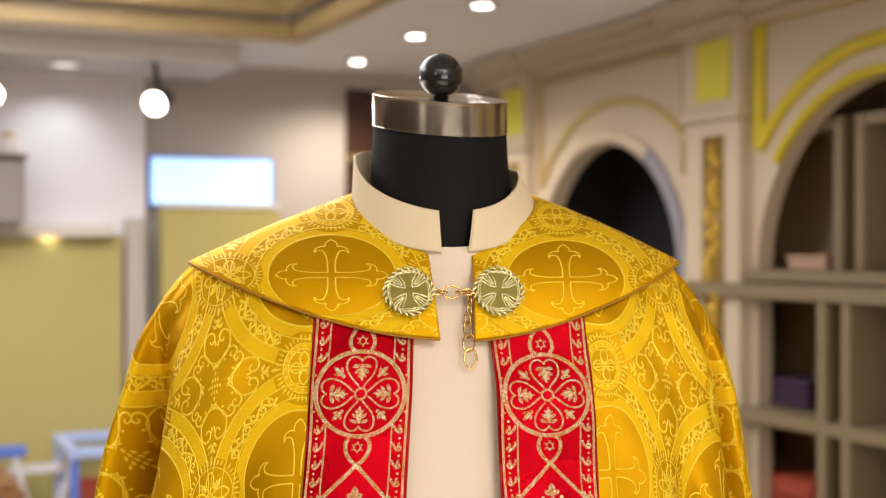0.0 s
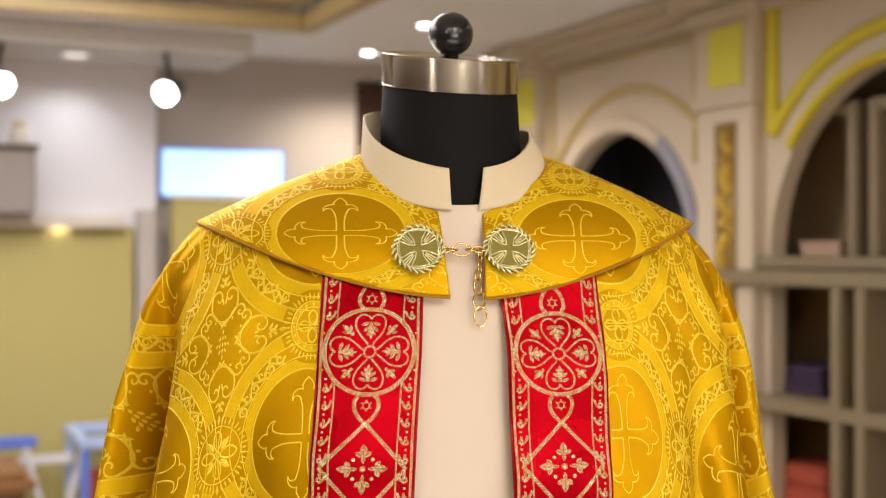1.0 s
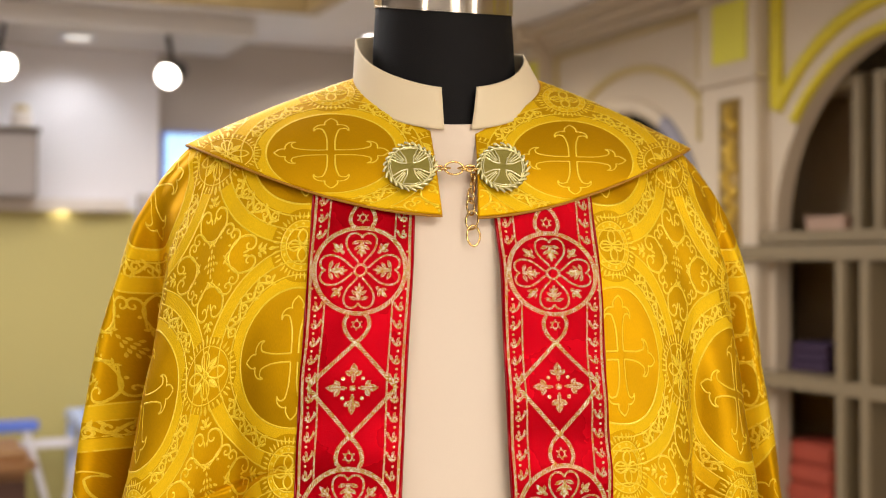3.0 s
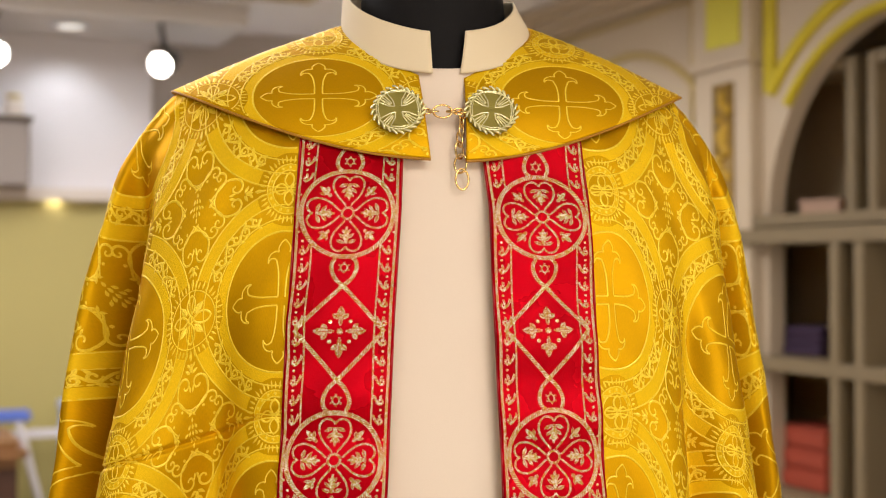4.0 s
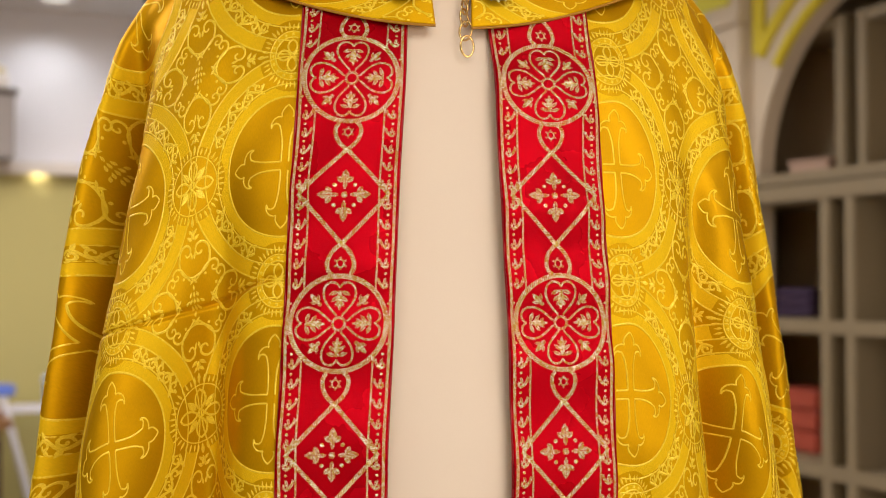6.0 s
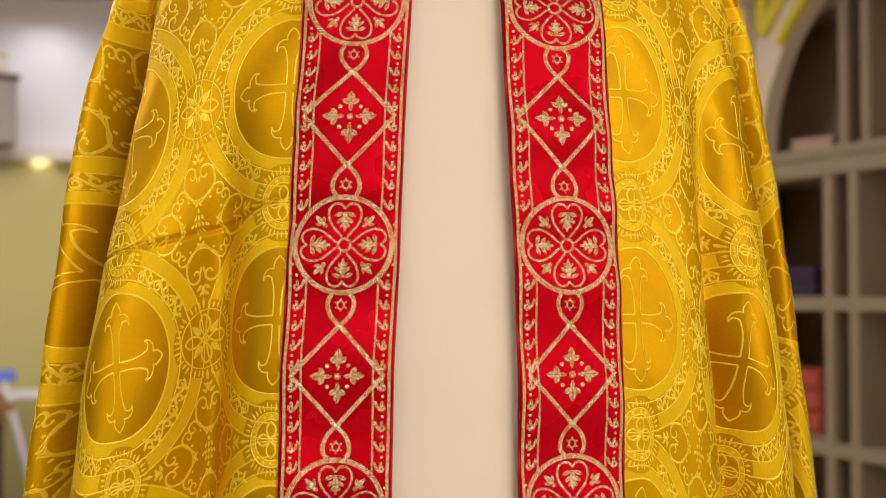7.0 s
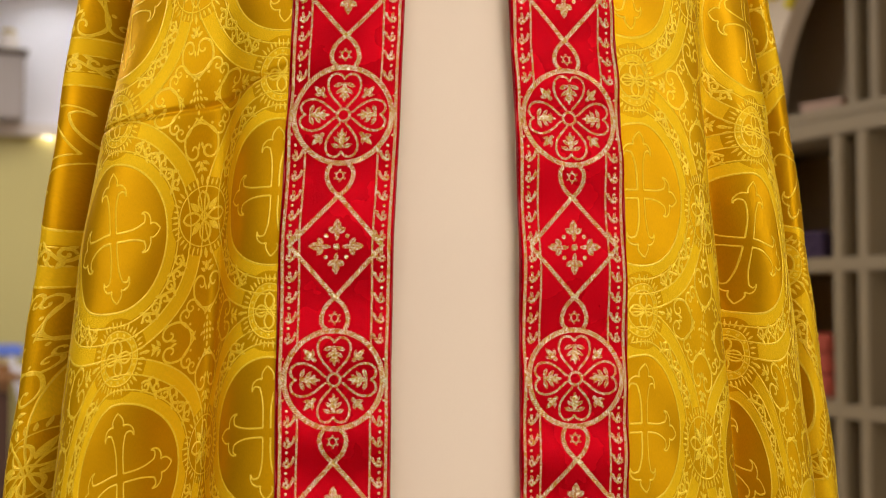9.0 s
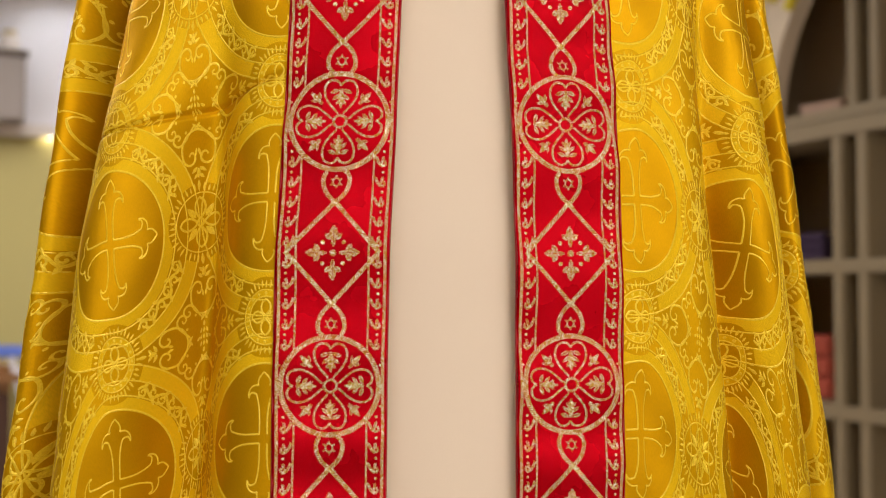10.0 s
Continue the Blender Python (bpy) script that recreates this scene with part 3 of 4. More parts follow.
def place_on_mantle(side):
    def place(p):
        c, v = p[:, 0], p[:, 1]
        z = v - sag(c - COL[side])
        u = unfolded(side, c, z)
        ok = (u > BAND + 0.001) & (z < 0.02) & (z > HEM + 0.01) & (u < np.interp(-z, -ZS, LENGTH[side]) * 0.62)
        pos, n = on_panel(side, np.maximum(u, 0), np.clip(z, HEM, 0.04))
        return pos, n, ok
    return place


cope = thing("cope", STAND, "gold brocade cope with red embroidered bands on a dress form", "cope")
verts, faces, uvs, count = [], [], [], 0
art_v, art_f, art_n = [], [], 0
for side in (-1, 1):
    u = SHARE[None, :] * LENGTH[side][:, None]
    z = np.broadcast_to(ZS[:, None], u.shape)
    c = along(side, u, z) - COL[side]
    uv = np.stack([side * c / PU, (z + sag(c) - ROW) / PV], -1)
    v, f, t = sheet(PANEL[side], uv, 0.0012, side > 0)
    verts.append(v), faces.append(f + count), uvs.append(t)
    count += len(v)
    for i in range(-1, 4):
        for j in range(-6, 8):
            q = TILE_ART * np.array([PU / 2, PV / 2, 1]) + np.array([COL[side] + i * PU, ROW + j * PV, 0])
            v, f = raised(q, place_on_mantle(side), 0.00022, 0.00028)
            art_v.append(v), art_f.append(f + art_n)
            art_n += len(v)
mantle = part("mantle", mesh("mantle", np.concatenate(verts), np.concatenate(faces), BROCADE, uv=np.concatenate(uvs)), cope, "gold silk damask with medallions and crosses, falling in folds")
tagged(part("woven_scrollwork", mesh("woven_scrollwork", np.concatenate(art_v), np.concatenate(art_f), SCROLL), mantle, "paler gold woven scrolls and rosettes"), kind="stuff")


# ---- the cape collar's two leaves ----
def collar_leaf(side, t, s):
    """A place on the leaf: t from the front edge to the back's middle, s from the neck to the hem."""
    a0 = 0.25 if side < 0 else 0.21
    a = a0 + (math.pi - a0) * t
    inner = np.stack([side * 0.096 * np.sin(a), MID - np.where(np.cos(a) > 0, 0.072, 0.085) * np.cos(a), np.interp(a, [0.2, 1.0, 1.57, 2.2, 3.15], [-0.007, 0.030, 0.056, 0.068, 0.072])], -1)
    b0 = 0.055 if side < 0 else 0.075
    b = b0 + (math.pi - b0) * t ** 1.15
    wide, low = (0.266, 0.079) if side < 0 else (0.254, 0.081)
    outer = np.stack([side * wide * np.sin(b), MID - np.where(np.cos(b) > 0, 0.097 * np.abs(np.cos(b)) ** 1.3, 0.155 * np.cos(b)), -0.0105 - low * np.cos(b) ** 2 + 0.004 * np.sin(3 * b) * np.sin(b)], -1)
    p = inner + (outer - inner) * s[..., None]
    c = (a + b) / 2
    lift = (0.004 + 0.002 * np.clip(np.cos(c), 0, 1)) * np.sin(math.pi * np.clip(s, 0, 1)) + 0.0025 * s
    out = np.stack([side * np.sin(c) * 0.45, -np.cos(c) * 0.75, np.full_like(c, 0.65)], -1)
    p = p + out * lift[..., None]
    # a soft wave along the hem
    p[..., 1] -= 0.004 * s * np.cos(b * 5 + 0.6) * np.cos(b)
    return p


CC = {-1: (0.1205, -0.026), 1: (0.1175, -0.031)}
for side in (-1, 1):
    t, s = np.meshgrid(np.linspace(0, 1, 150), np.linspace(0, 1, 50), indexing="xy")
    g = collar_leaf(side, t, s)
    uv = np.stack([side * (np.abs(g[..., 0]) - CC[side][0]) / 0.205, (g[..., 2] - CC[side][1]) / 0.130], -1)
    v, f, tuv = sheet(g, uv, 0.0022, side > 0)
    one = part("collar_leaf", mesh("collar_leaf", v, f, BROCADE, uv=tuv), cope, "gold damask leaf of the cape collar with a woven cross")

    # a coarse chart of the leaf's front, to find its own coordinates from place across and height
    tt, ss = np.meshgrid(np.linspace(0, 0.55, 900), np.linspace(0, 1, 260))
    fine = collar_leaf(side, tt, ss)
    ix, iz = np.round(side * fine[..., 0] / 0.001).astype(int).ravel(), np.round((fine[..., 2] + 0.1) / 0.001).astype(int).ravel()
    chart = np.full((320, 260, 2), np.nan)
    inside = (ix >= 0) & (ix < 320) & (iz >= 0) & (iz < 260)
    chart[ix[inside], iz[inside]] = np.stack([tt.ravel(), ss.ravel()], 1)[inside]

    def place(p, side=side, chart=chart):
        x, z = p[:, 0], p[:, 1]
        first = chart[np.clip(np.round(x / 0.001).astype(int), 0, 319), np.clip(np.round((z + 0.1) / 0.001).astype(int), 0, 259)]
        known = ~np.isnan(first[:, 0]) & (x > 0) & (z > -0.1)
        t, s = np.where(known, first[:, 0], 0.1), np.where(known, first[:, 1], 0.5)
        for _ in range(5):
            e = 1e-4
            g, gt, gs = collar_leaf(side, t, s), collar_leaf(side, t + e, s), collar_leaf(side, t, s + e)
            fx, fz = side * g[:, 0] - x, g[:, 2] - z
            a, b, c, d = side * (gt - g)[:, 0] / e, side * (gs - g)[:, 0] / e, (gt - g)[:, 2] / e, (gs - g)[:, 2] / e
            det = a * d - b * c
            det = np.where(np.abs(det) < 1e-6, 1e-6, det)
            t = np.clip(t - np.clip((d * fx - b * fz) / det, -0.03, 0.03), 0.0, 0.75)
            s = np.clip(s - np.clip((a * fz - c * fx) / det, -0.05, 0.05), 0.0, 1.2)
        g = collar_leaf(side, t, s)
        e = 1e-3
        n = np.cross(collar_leaf(side, t + e, s) - g, collar_leaf(side, t, s + e) - g) * side * -1
        n /= np.maximum(np.linalg.norm(n, axis=1, keepdims=True), 1e-12)
        good = known & (np.hypot(side * g[:, 0] - x, g[:, 2] - z) < 0.0005) & (s > 0.01) & (s < 0.99) & (t > 0.003) & (t < 0.6)
        return g, n, good
    av, af, an = [], [], 0
    for i in (-1, 0, 1):
        for j in (-1, 0, 1):
            q = TILE_ART * np.array([0.1025, 0.065, 1]) + np.array([CC[side][0] + i * 0.205, CC[side][1] + j * 0.130, 0])
            v, f = raised(q, place, 0.00022, 0.00028)
            av.append(v), af.append(f + an)
            an += len(v)
    tagged(part("woven_scrollwork", mesh("woven_scrollwork", np.concatenate(av), np.concatenate(af), SCROLL), one, "paler gold woven cross and scrolls"), kind="stuff")
    # turned hem cord, darkened to stand in for the thin shadow along it
    hem = collar_leaf(side, np.linspace(0.0, 1, 120), np.full(120, 1.0))
    v, f = tube(hem - np.array([0, 0, 0.0012]), 0.0013, 6)
    part("hem_piping", gather("hem_piping", [(v, f)], HEM_EDGE, True), one, "turned hem, shadow line put into its dark gold")


# ---- the red bands ----
REPEAT, FIRST = 0.2318, -0.134


def band_art():
    """One repeat of the embroidery in metres: the rosette's wheel at 0, the lozenge half a repeat below."""
    q = [rope(arc(0, 0, 0.0425, 0.0425, 0, 360, 120), 0.0044, 0.0021), rope(arc(0, 0, 0.0056, 0.0056, 0, 360, 30), 0.0024, 0.0017)]
    outline = np.concatenate([bezier((0.0022, 0.0072), (0.0060, 0.0120), (0.0150, 0.0190), (0.0142, 0.0285), n=14), bezier((0.0142, 0.0285), (0.0135, 0.0385), (0.0030, 0.0395), (0.0, 0.0325), n=12)[1:]])
    petal = [rope(outline, 0.0020, 0.0016), stitched(0.0003, 0.0300, 0.0175, 0.0050, -90), stitched(0.0010, 0.0290, 0.0088, 0.0038, -20), stitched(0.0009, 0.0250, 0.0084, 0.0034, -40), stitched(0.0007, 0.0205, 0.0062, 0.0028, -55)]
    corner = [stitched(0.0003, 0.0250, 0.0120, 0.0040, 90), stitched(0.0005, 0.0262, 0.0076, 0.0030, 50), stitched(0.0004, 0.0225, 0.0040, 0.0022, 80)]
    for k in range(4):
        for s in petal:
            q += [turned(s, 90 * k), turned(s, 90 * k, flip=True)]
        for s in corner:
            q += [turned(s, 90 * k + 45), turned(s, 90 * k + 45, flip=True)]
    # loops between wheel and lozenge, a small star in each
    for up in (-1, 1):
        cy = up * 0.0555
        drop = np.concatenate([bezier((0.0075, cy - up * 0.0115), (0.0125, cy - up * 0.0085), (0.0130, cy - up * 0.001), (0.0085, cy + up * 0.007), n=14), bezier((0.0085, cy + up * 0.007), (0.0055, cy + up * 0.012), (0.001, cy + up * 0.015), (-0.004, cy + up * 0.0195), n=10)[1:]])
        q += [rope(drop, 0.0038, 0.0020), rope(drop * np.array([-1, 1]), 0.0038, 0.0020)]
        q += [rope(arc(0, cy - up * 0.002, 0.0031, 0.0036, 0, 360, 20), 0.0016, 0.0015)]
        q += [turned(stitched(0.0035, 0, 0.0026, 0.0018, 0, 0.0010), 60 * k + 30, 0, cy - up * 0.002) for k in range(6)]
        # the lozenge's sides, from the crossing out to the corner
        q += [rope(np.linspace((0.0, up * 0.0715), (x * 0.0405, up * REPEAT / 2), 30), 0.0038, 0.0020) for x in (-1, 1)]
        for x in (-1, 1):
            q += [stitched(x * 0.0392, up * (REPEAT / 2 - 0.001), 0.006, 0.0034, 90 * up)]
    # flared cross in the lozenge
    cy = -REPEAT / 2
    arm = [stitched(0, 0.0050, 0.008, 0.0040, 90), stitched(0.0, 0.0105, 0.0135, 0.0068, 90), stitched(0.0004, 0.0115, 0.0085, 0.0050, 36), stitched(-0.0004, 0.0115, 0.0085, 0.0050, 144)]
    for k in range(4):
        q += [turned(s, 90 * k, 0, cy) for s in arm] + [turned(dot(0.0092, 0.0092, 0.0019), 90 * k, 0, cy)]
    q += [rope(arc(0, cy, 0.0020, 0.0020, 0, 360, 14), 0.0020, 0.0014), dot(0, cy, 0.0012)]
    # borders: edge cord, inner cord, and running commas with a dot between them
    for x in (-1, 1):
        q += [rope(np.linspace((x * 0.0457, -REPEAT / 2), (x * 0.0457, REPEAT / 2), 60), 0.0026, 0.0018)]
        for a, b in ((-REPEAT / 2, -0.029), (0.029, REPEAT / 2)):
            q += [rope(np.linspace((x * 0.0318, a), (x * 0.0318, b), 30), 0.0017, 0.0016)]
        for k in range(13):
            y = -REPEAT / 2 + REPEAT * (k + 0.5) / 13
            if abs(y) > 0.028:
                q += [rope(bezier((x * 0.0335, y + 0.0050), (x * 0.0345, y + 0.001), (x * 0.0370, y - 0.0035), (x * 0.0405, y - 0.0040), n=9), 0.0026, 0.0015),
                      rope(arc(x * 0.0402, y - 0.0014, 0.0019, 0.0021, 0, 360, 14), 0.0022, 0.0014), stitched(x * 0.0385, y + 0.0005, 0.0050, 0.0026, 90 - x * 25, 0.0012), dot(x * 0.0402, y + 0.0088, 0.0013)]
            else:
                q += [dot(x * 0.0436, y, 0.0011)]
    return np.concatenate(q)


BAND_ART = band_art()
for side in (-1, 1):
    cols = np.linspace(-0.0005, BAND, 40)
    zs = np.linspace(0.0, HEM, 330)
    u, z = np.meshgrid(cols, zs, indexing="xy")
    p, n = on_panel(side, np.clip(u.ravel(), 0, 1), z.ravel())
    lift = 0.0018 + 0.0023 * (1 + np.sin(z.ravel() * 74 + 1.1 * np.sin(z.ravel() * 19) + side))
    g = (p + n * lift[:, None]).reshape(*u.shape, 3)
    v, f, _ = sheet(g, np.stack([u, z], -1), 0.0012, side > 0)
    band = part("front_band", mesh("front_band", v, f, RED), cope, "red satin band with gold embroidered rosettes and lozenges")

    def place(p, side=side):
        u, z = BAND / 2 - side * -1 * p[:, 0], p[:, 1]
        z = np.where(z > -0.25, -0.25 + (z + 0.25) * (0.935 if side < 0 else 0.91), z)     # the chest slopes away
        ok = (u > 0.0) & (u < BAND - 0.0003) & (z < -0.005) & (z > HEM + 0.003)
        pos, n = on_panel(side, np.clip(u, 0, 1), np.clip(z, HEM, 0.04))
        return pos + n * (0.0023 * (1 + np.sin(z * 74 + 1.1 * np.sin(z * 19) + side)))[:, None], n, ok
    av, af, an = [], [], 0
    for j in range(-1, 6):
        v, f = raised(BAND_ART + np.array([0, FIRST - j * REPEAT, 0]), place, 0.0018 + 0.00022, 0.00032)
        av.append(v), af.append(f + an)
        an += len(v)
    tagged(part("gold_embroidery", mesh("gold_embroidery", np.concatenate(av), np.concatenate(af), GOLD_THREAD), band, "glittering gold metal-thread embroidery"), kind="stuff")
    for u0, name in ((0.0, "edge_piping"), (BAND, "edge_piping")):
        z = np.linspace(-0.01, HEM, 260)
        p, n = on_panel(side, np.full(260, u0), z)
        part(name, gather(name, [tube(p + n * 0.0012, 0.0011, 6)], PIPING, True), band, "dark red edge piping")


# ---- clasp and chain ----
def clasp(parent, m):
    ob = part("clasp", gather("clasp", [lathe([(0.0205, -0.0015), (0.0215, 0.0), (0.0205, 0.0016), (0.012, 0.0019)], 40)], ENAMEL, True), parent, "round gilt clasp with a raised cross", m)
    rim = []
    for k in range(24):
        a = 2 * math.pi * k / 24
        wave = 0.0207 + 0.0009 * math.cos(4 * a)
        strand = [((wave + 0.0015 * b) * math.cos(a + 0.10 * b), (wave + 0.0015 * b) * math.sin(a + 0.10 * b), 0.0016 + 0.0010 * (1 - b * b)) for b in np.linspace(-1.1, 1.1, 7)]
        rim.append(tube(strand, 0.00102, 7))
    ring = [(0.0185 * math.cos(a), 0.0185 * math.sin(a), 0.0019) for a in np.linspace(0, 2 * math.pi, 49)[:-1]]
    rim.append(tube(ring, 0.0008, 6, True))
    part("rope_rim", gather("rope_rim", rim, BRASS, True), ob, "twisted bright gilt rim")
    cross, foil = [], []
    for k in range(4):
        r = Matrix.Rotation(k * math.pi / 2, 3, "Z")
        line = [(0.0028, 0.0028), (0.0036, 0.0080), (0.0080, 0.0158), (0.0, 0.0170), (-0.0080, 0.0158), (-0.0036, 0.0080), (-0.0028, 0.0028)]
        pts = [r @ Vector((x, y, 0.0026)) for x, y in line]
        cross.append(tube(pts, 0.00075, 6))
        v = [tuple(r @ Vector((x, y, z))) for z in (0.0018, 0.0024) for x, y in line]
        foil.append((v, [tuple(range(7, 14)), *[(i, (i + 1) % 7, 7 + (i + 1) % 7, 7 + i) for i in range(7)]]))
        for b in np.radians((45, 37, 53)):
            d = r @ Vector((math.cos(b), math.sin(b), 0))
            cross.append(tube([d * 0.0075 + Vector((0, 0, 0.0021)), d * 0.0178 + Vector((0, 0, 0.0021))], 0.00065, 5))
    part("cross", gather("cross", foil, ENAMEL, False), ob)
    tagged(part("cross_outline", gather("cross_outline", cross, BRASS, True), ob), kind="stuff")
    return ob


def chain_link(parent, m, long, wide, r=0.00105):
    pts = [(wide * math.cos(a), 0, long * math.sin(a) * (1 + 0.12 * abs(math.sin(a)))) for a in np.linspace(0, 2 * math.pi, 29)[:-1]]
    return part("chain_link", gather("chain_link", [tube(pts, r, 8, True)], LINK, True), parent, "", m)


def stand_place(x, z, side):
    """The collar's outer face at the place across and the height given."""
    t = np.linspace(0, 0.35, 80)
    tt, ss = np.meshgrid(t, np.linspace(0.02, 0.98, 60))
    g = collar_leaf(side, tt, ss).reshape(-1, 3)
    return g[np.argmin((g[:, 0] - x) ** 2 + (g[:, 2] - z) ** 2)]


for x, side in ((-0.0450, -1), (0.0440, 1)):
    p = stand_place(x, -0.0420, side)
    clasp(cope, pose(x, p[1] - 0.0055, -0.0420, 68, side * 5, 0) @ Matrix.Scale(1.13, 4))
yc = stand_place(-0.0435, -0.0420, -1)[1] - 0.006
for x, l, w, turn in ((-0.0185, 0.0045, 0.0030, 60), (-0.0125, 0.0050, 0.0034, 10), (-0.0030, 0.0082, 0.0062, 84), (0.0065, 0.0050, 0.0034, 15), (0.0125, 0.0050, 0.0032, 70), (0.0180, 0.0045, 0.0030, 20)):
    chain_link(cope, pose(x, yc, -0.0425, 0, 90, 0) @ pose(0, 0, 0, 0, 0, turn - 90), l, w, 0.0010)
for x, z, l, w, lean, turn in ((0.0165, -0.0460, 0.0042, 0.0032, 20, 40), (0.0160, -0.0525, 0.0044, 0.0034, -15, 110), (0.0155, -0.0600, 0.0058, 0.0040, 6, 55), (0.0135, -0.0690, 0.0064, 0.0042, 14, 120),
                               (0.0130, -0.0795, 0.0074, 0.0052, -10, 40), (0.0140, -0.0925, 0.0080, 0.0058, 8, -15), (0.0150, -0.1075, 0.0088, 0.0064, -3, 10)):
    chain_link(cope, pose(x, min(yc + 0.006, 0.022) + (z + 0.046) * 0.20, z, 0, lean, turn), l, w, 0.0011)


# ---- the alb under it ----
alb = thing("alb", STAND, "cream linen alb with an upright collar under the cope", "alb")
za = np.concatenate([np.linspace(0.02, -0.12, 50), np.linspace(-0.13, HEM - 0.06, 120)])
aa = np.linspace(-math.pi, math.pi, 160)
A, Z = np.meshgrid(aa, za, indexing="xy")
w = smooth_table(Z, (0.02, 0.088), (-0.01, 0.112), (-0.05, 0.165), (-0.1, 0.18), (-0.3, 0.19), (-0.7, 0.205), (HEM - 0.06, 0.25))
f = MID - smooth_table(Z, (0.02, 0.030), (-0.004, 0.027), (-0.03, 0.027), (-0.06, 0.023), (-0.12, 0.009), (-0.254, -0.014), (-0.37, -0.024), (-0.48, -0.029), (-0.6, -0.029), (-0.8, -0.033), (HEM - 0.06, -0.06))
b = table(Z, (0.02, 0.08), (-0.1, 0.11), (-0.7, 0.14), (HEM - 0.06, 0.2))
d = np.where(np.cos(A) > 0, f, b)
ripple = np.where(np.abs(A) > 0.5, 0.006 * np.sin(A * 14) * np.clip(-Z - 0.2, 0, 1), 0) + 0.0012 * np.sin(Z * 9 + A * 3)
dip = 0.018 * np.clip(np.cos(A), 0, 1) ** 2 * np.clip((Z + 0.06) / 0.08, 0, 1)
g = np.stack([(w + ripple) * np.sin(A), MID - (d + ripple) * np.cos(A), Z - dip], -1)
v, fc, _ = sheet(g, np.stack([A, Z], -1), 0.001, True)
part("robe", mesh("robe", v, fc, LINEN), alb)
# upright collar, open at the throat, rising to the back
A, S = np.meshgrid(np.linspace(0, 1, 140), np.linspace(0, 1, 16), indexing="xy")
ang = np.radians(np.interp(A, [0, 1], [12.5, 353]) + (S - 0.5) * np.interp(A, [0, 0.05, 0.95, 1], [6.5, 0, 0, -1.5]))
rad = 0.097 - 0.011 * S + 0.0012 * np.sin(ang * 5) * S
rise = (1 - np.cos(ang)) / 2
base = np.interp(rise, [0, 0.5, 1], [-0.004, 0.048, 0.062])
g = np.stack([rad * np.sin(ang) - 0.013 * S * rise ** 0.5, MID + 0.002 - rad * 0.80 * np.cos(ang), base + S * (0.042 + 0.004 * rise - 0.013 * np.clip(np.sin(ang), -0.4, 1) * rise ** 0.5)], -1)
v, fc, _ = sheet(g, np.stack([A, S], -1), 0.0016, True)
part("stand_collar", mesh("stand_collar", v, fc, COLLAR_LINEN), alb, "stiff cream collar band open at the throat")


# ---- the dress form ----
def loft(rings, n=64):
    v, f = [], []
    for cx, cy, z, rx, ry, tip, lean in rings:
        for i in range(n):
            a = 2 * math.pi * i / n
            v.append((cx + rx * math.cos(a), cy + ry * math.sin(a), z + tip * math.sin(a) + lean * rx * math.cos(a)))
    for k in range(len(rings) - 1):
        for i in range(n):
            j = (i + 1) % n
            f.append((k * n + i, k * n + j, (k + 1) * n + j, (k + 1) * n + i))
    f += [tuple(range(n - 1, -1, -1)), tuple((len(rings) - 1) * n + i for i in range(n))]
    return v, f


NX, NY, TIP = -0.004, 0.108, 0.0135
LEANS = -0.045
pieces = [loft([(NX, NY - 0.01, -1.16, 0.012, 0.012, 0, 0), (NX, NY - 0.01, -0.62, 0.012, 0.012, 0, 0), (NX, NY - 0.01, -0.615, 0.13, 0.075, 0, 0), (NX, NY - 0.01, -0.35, 0.15, 0.08, 0, 0), (NX, NY - 0.01, -0.12, 0.165, 0.075, 0, 0), (NX, NY - 0.006, -0.045, 0.125, 0.064, 0, 0),
                (NX + 0.001, NY - 0.004, -0.012, 0.078, 0.066, 0.004, 0), (NX + 0.001, NY - 0.002, 0.03, 0.0755, 0.066, 0.008, 0), (NX, NY, 0.09, 0.0732, 0.066, 0.011, LEANS), (NX, NY, 0.1285, 0.0708, 0.066, TIP, LEANS)], 64) + (0,),
          loft([(NX, NY, 0.1275, 0.0716, 0.067, TIP, LEANS), (NX, NY, 0.1280, 0.0728, 0.0682, TIP, LEANS), (NX, NY, 0.1292, 0.0728, 0.0682, TIP, LEANS), (NX, NY, 0.1296, 0.0723, 0.0678, TIP, LEANS), (NX, NY, 0.1302, 0.0723, 0.0678, TIP, LEANS), (NX, NY, 0.1312, 0.0723, 0.0678, TIP, LEANS), (NX, NY, 0.1586, 0.0723, 0.0678, TIP, LEANS), (NX, NY, 0.1596, 0.0723, 0.0678, TIP, LEANS), (NX, NY, 0.1600, 0.0727, 0.0682, TIP, LEANS), (NX, NY, 0.1616, 0.0727, 0.0682, TIP, LEANS), (NX, NY, 0.1624, 0.0720, 0.0675, TIP, LEANS), (NX, NY - 0.0003, 0.1626, 0.0706, 0.066, TIP, LEANS), (NX, NY - 0.0004, 0.1627, 0.069, 0.064, TIP, LEANS), (NX, NY - 0.0005, 0.1627, 0.02, 0.02, TIP * 0.3, LEANS)], 64) + (1,)]
neck = [(0.026, 0), (0.0255, 0.0015), (0.016, 0.003), (0.0085, 0.0045), (0.0075, 0.006), (0.0105, 0.0068)]
ball = [(0.0235 * math.sin(a), 0.0278 - 0.0235 * math.cos(a)) for a in np.linspace(0.46, math.pi - 0.02, 20)]
seam = [(r + (0.0007 if abs(z - 0.0330) < 0.0016 else 0), z) for r, z in ball]
v, f = lathe(neck + seam, 40)
pieces.append(([(x + NX + 0.0005, y + NY - 0.004, z + 0.1570 + y * 0.1) for x, y, z in v], f, 2))
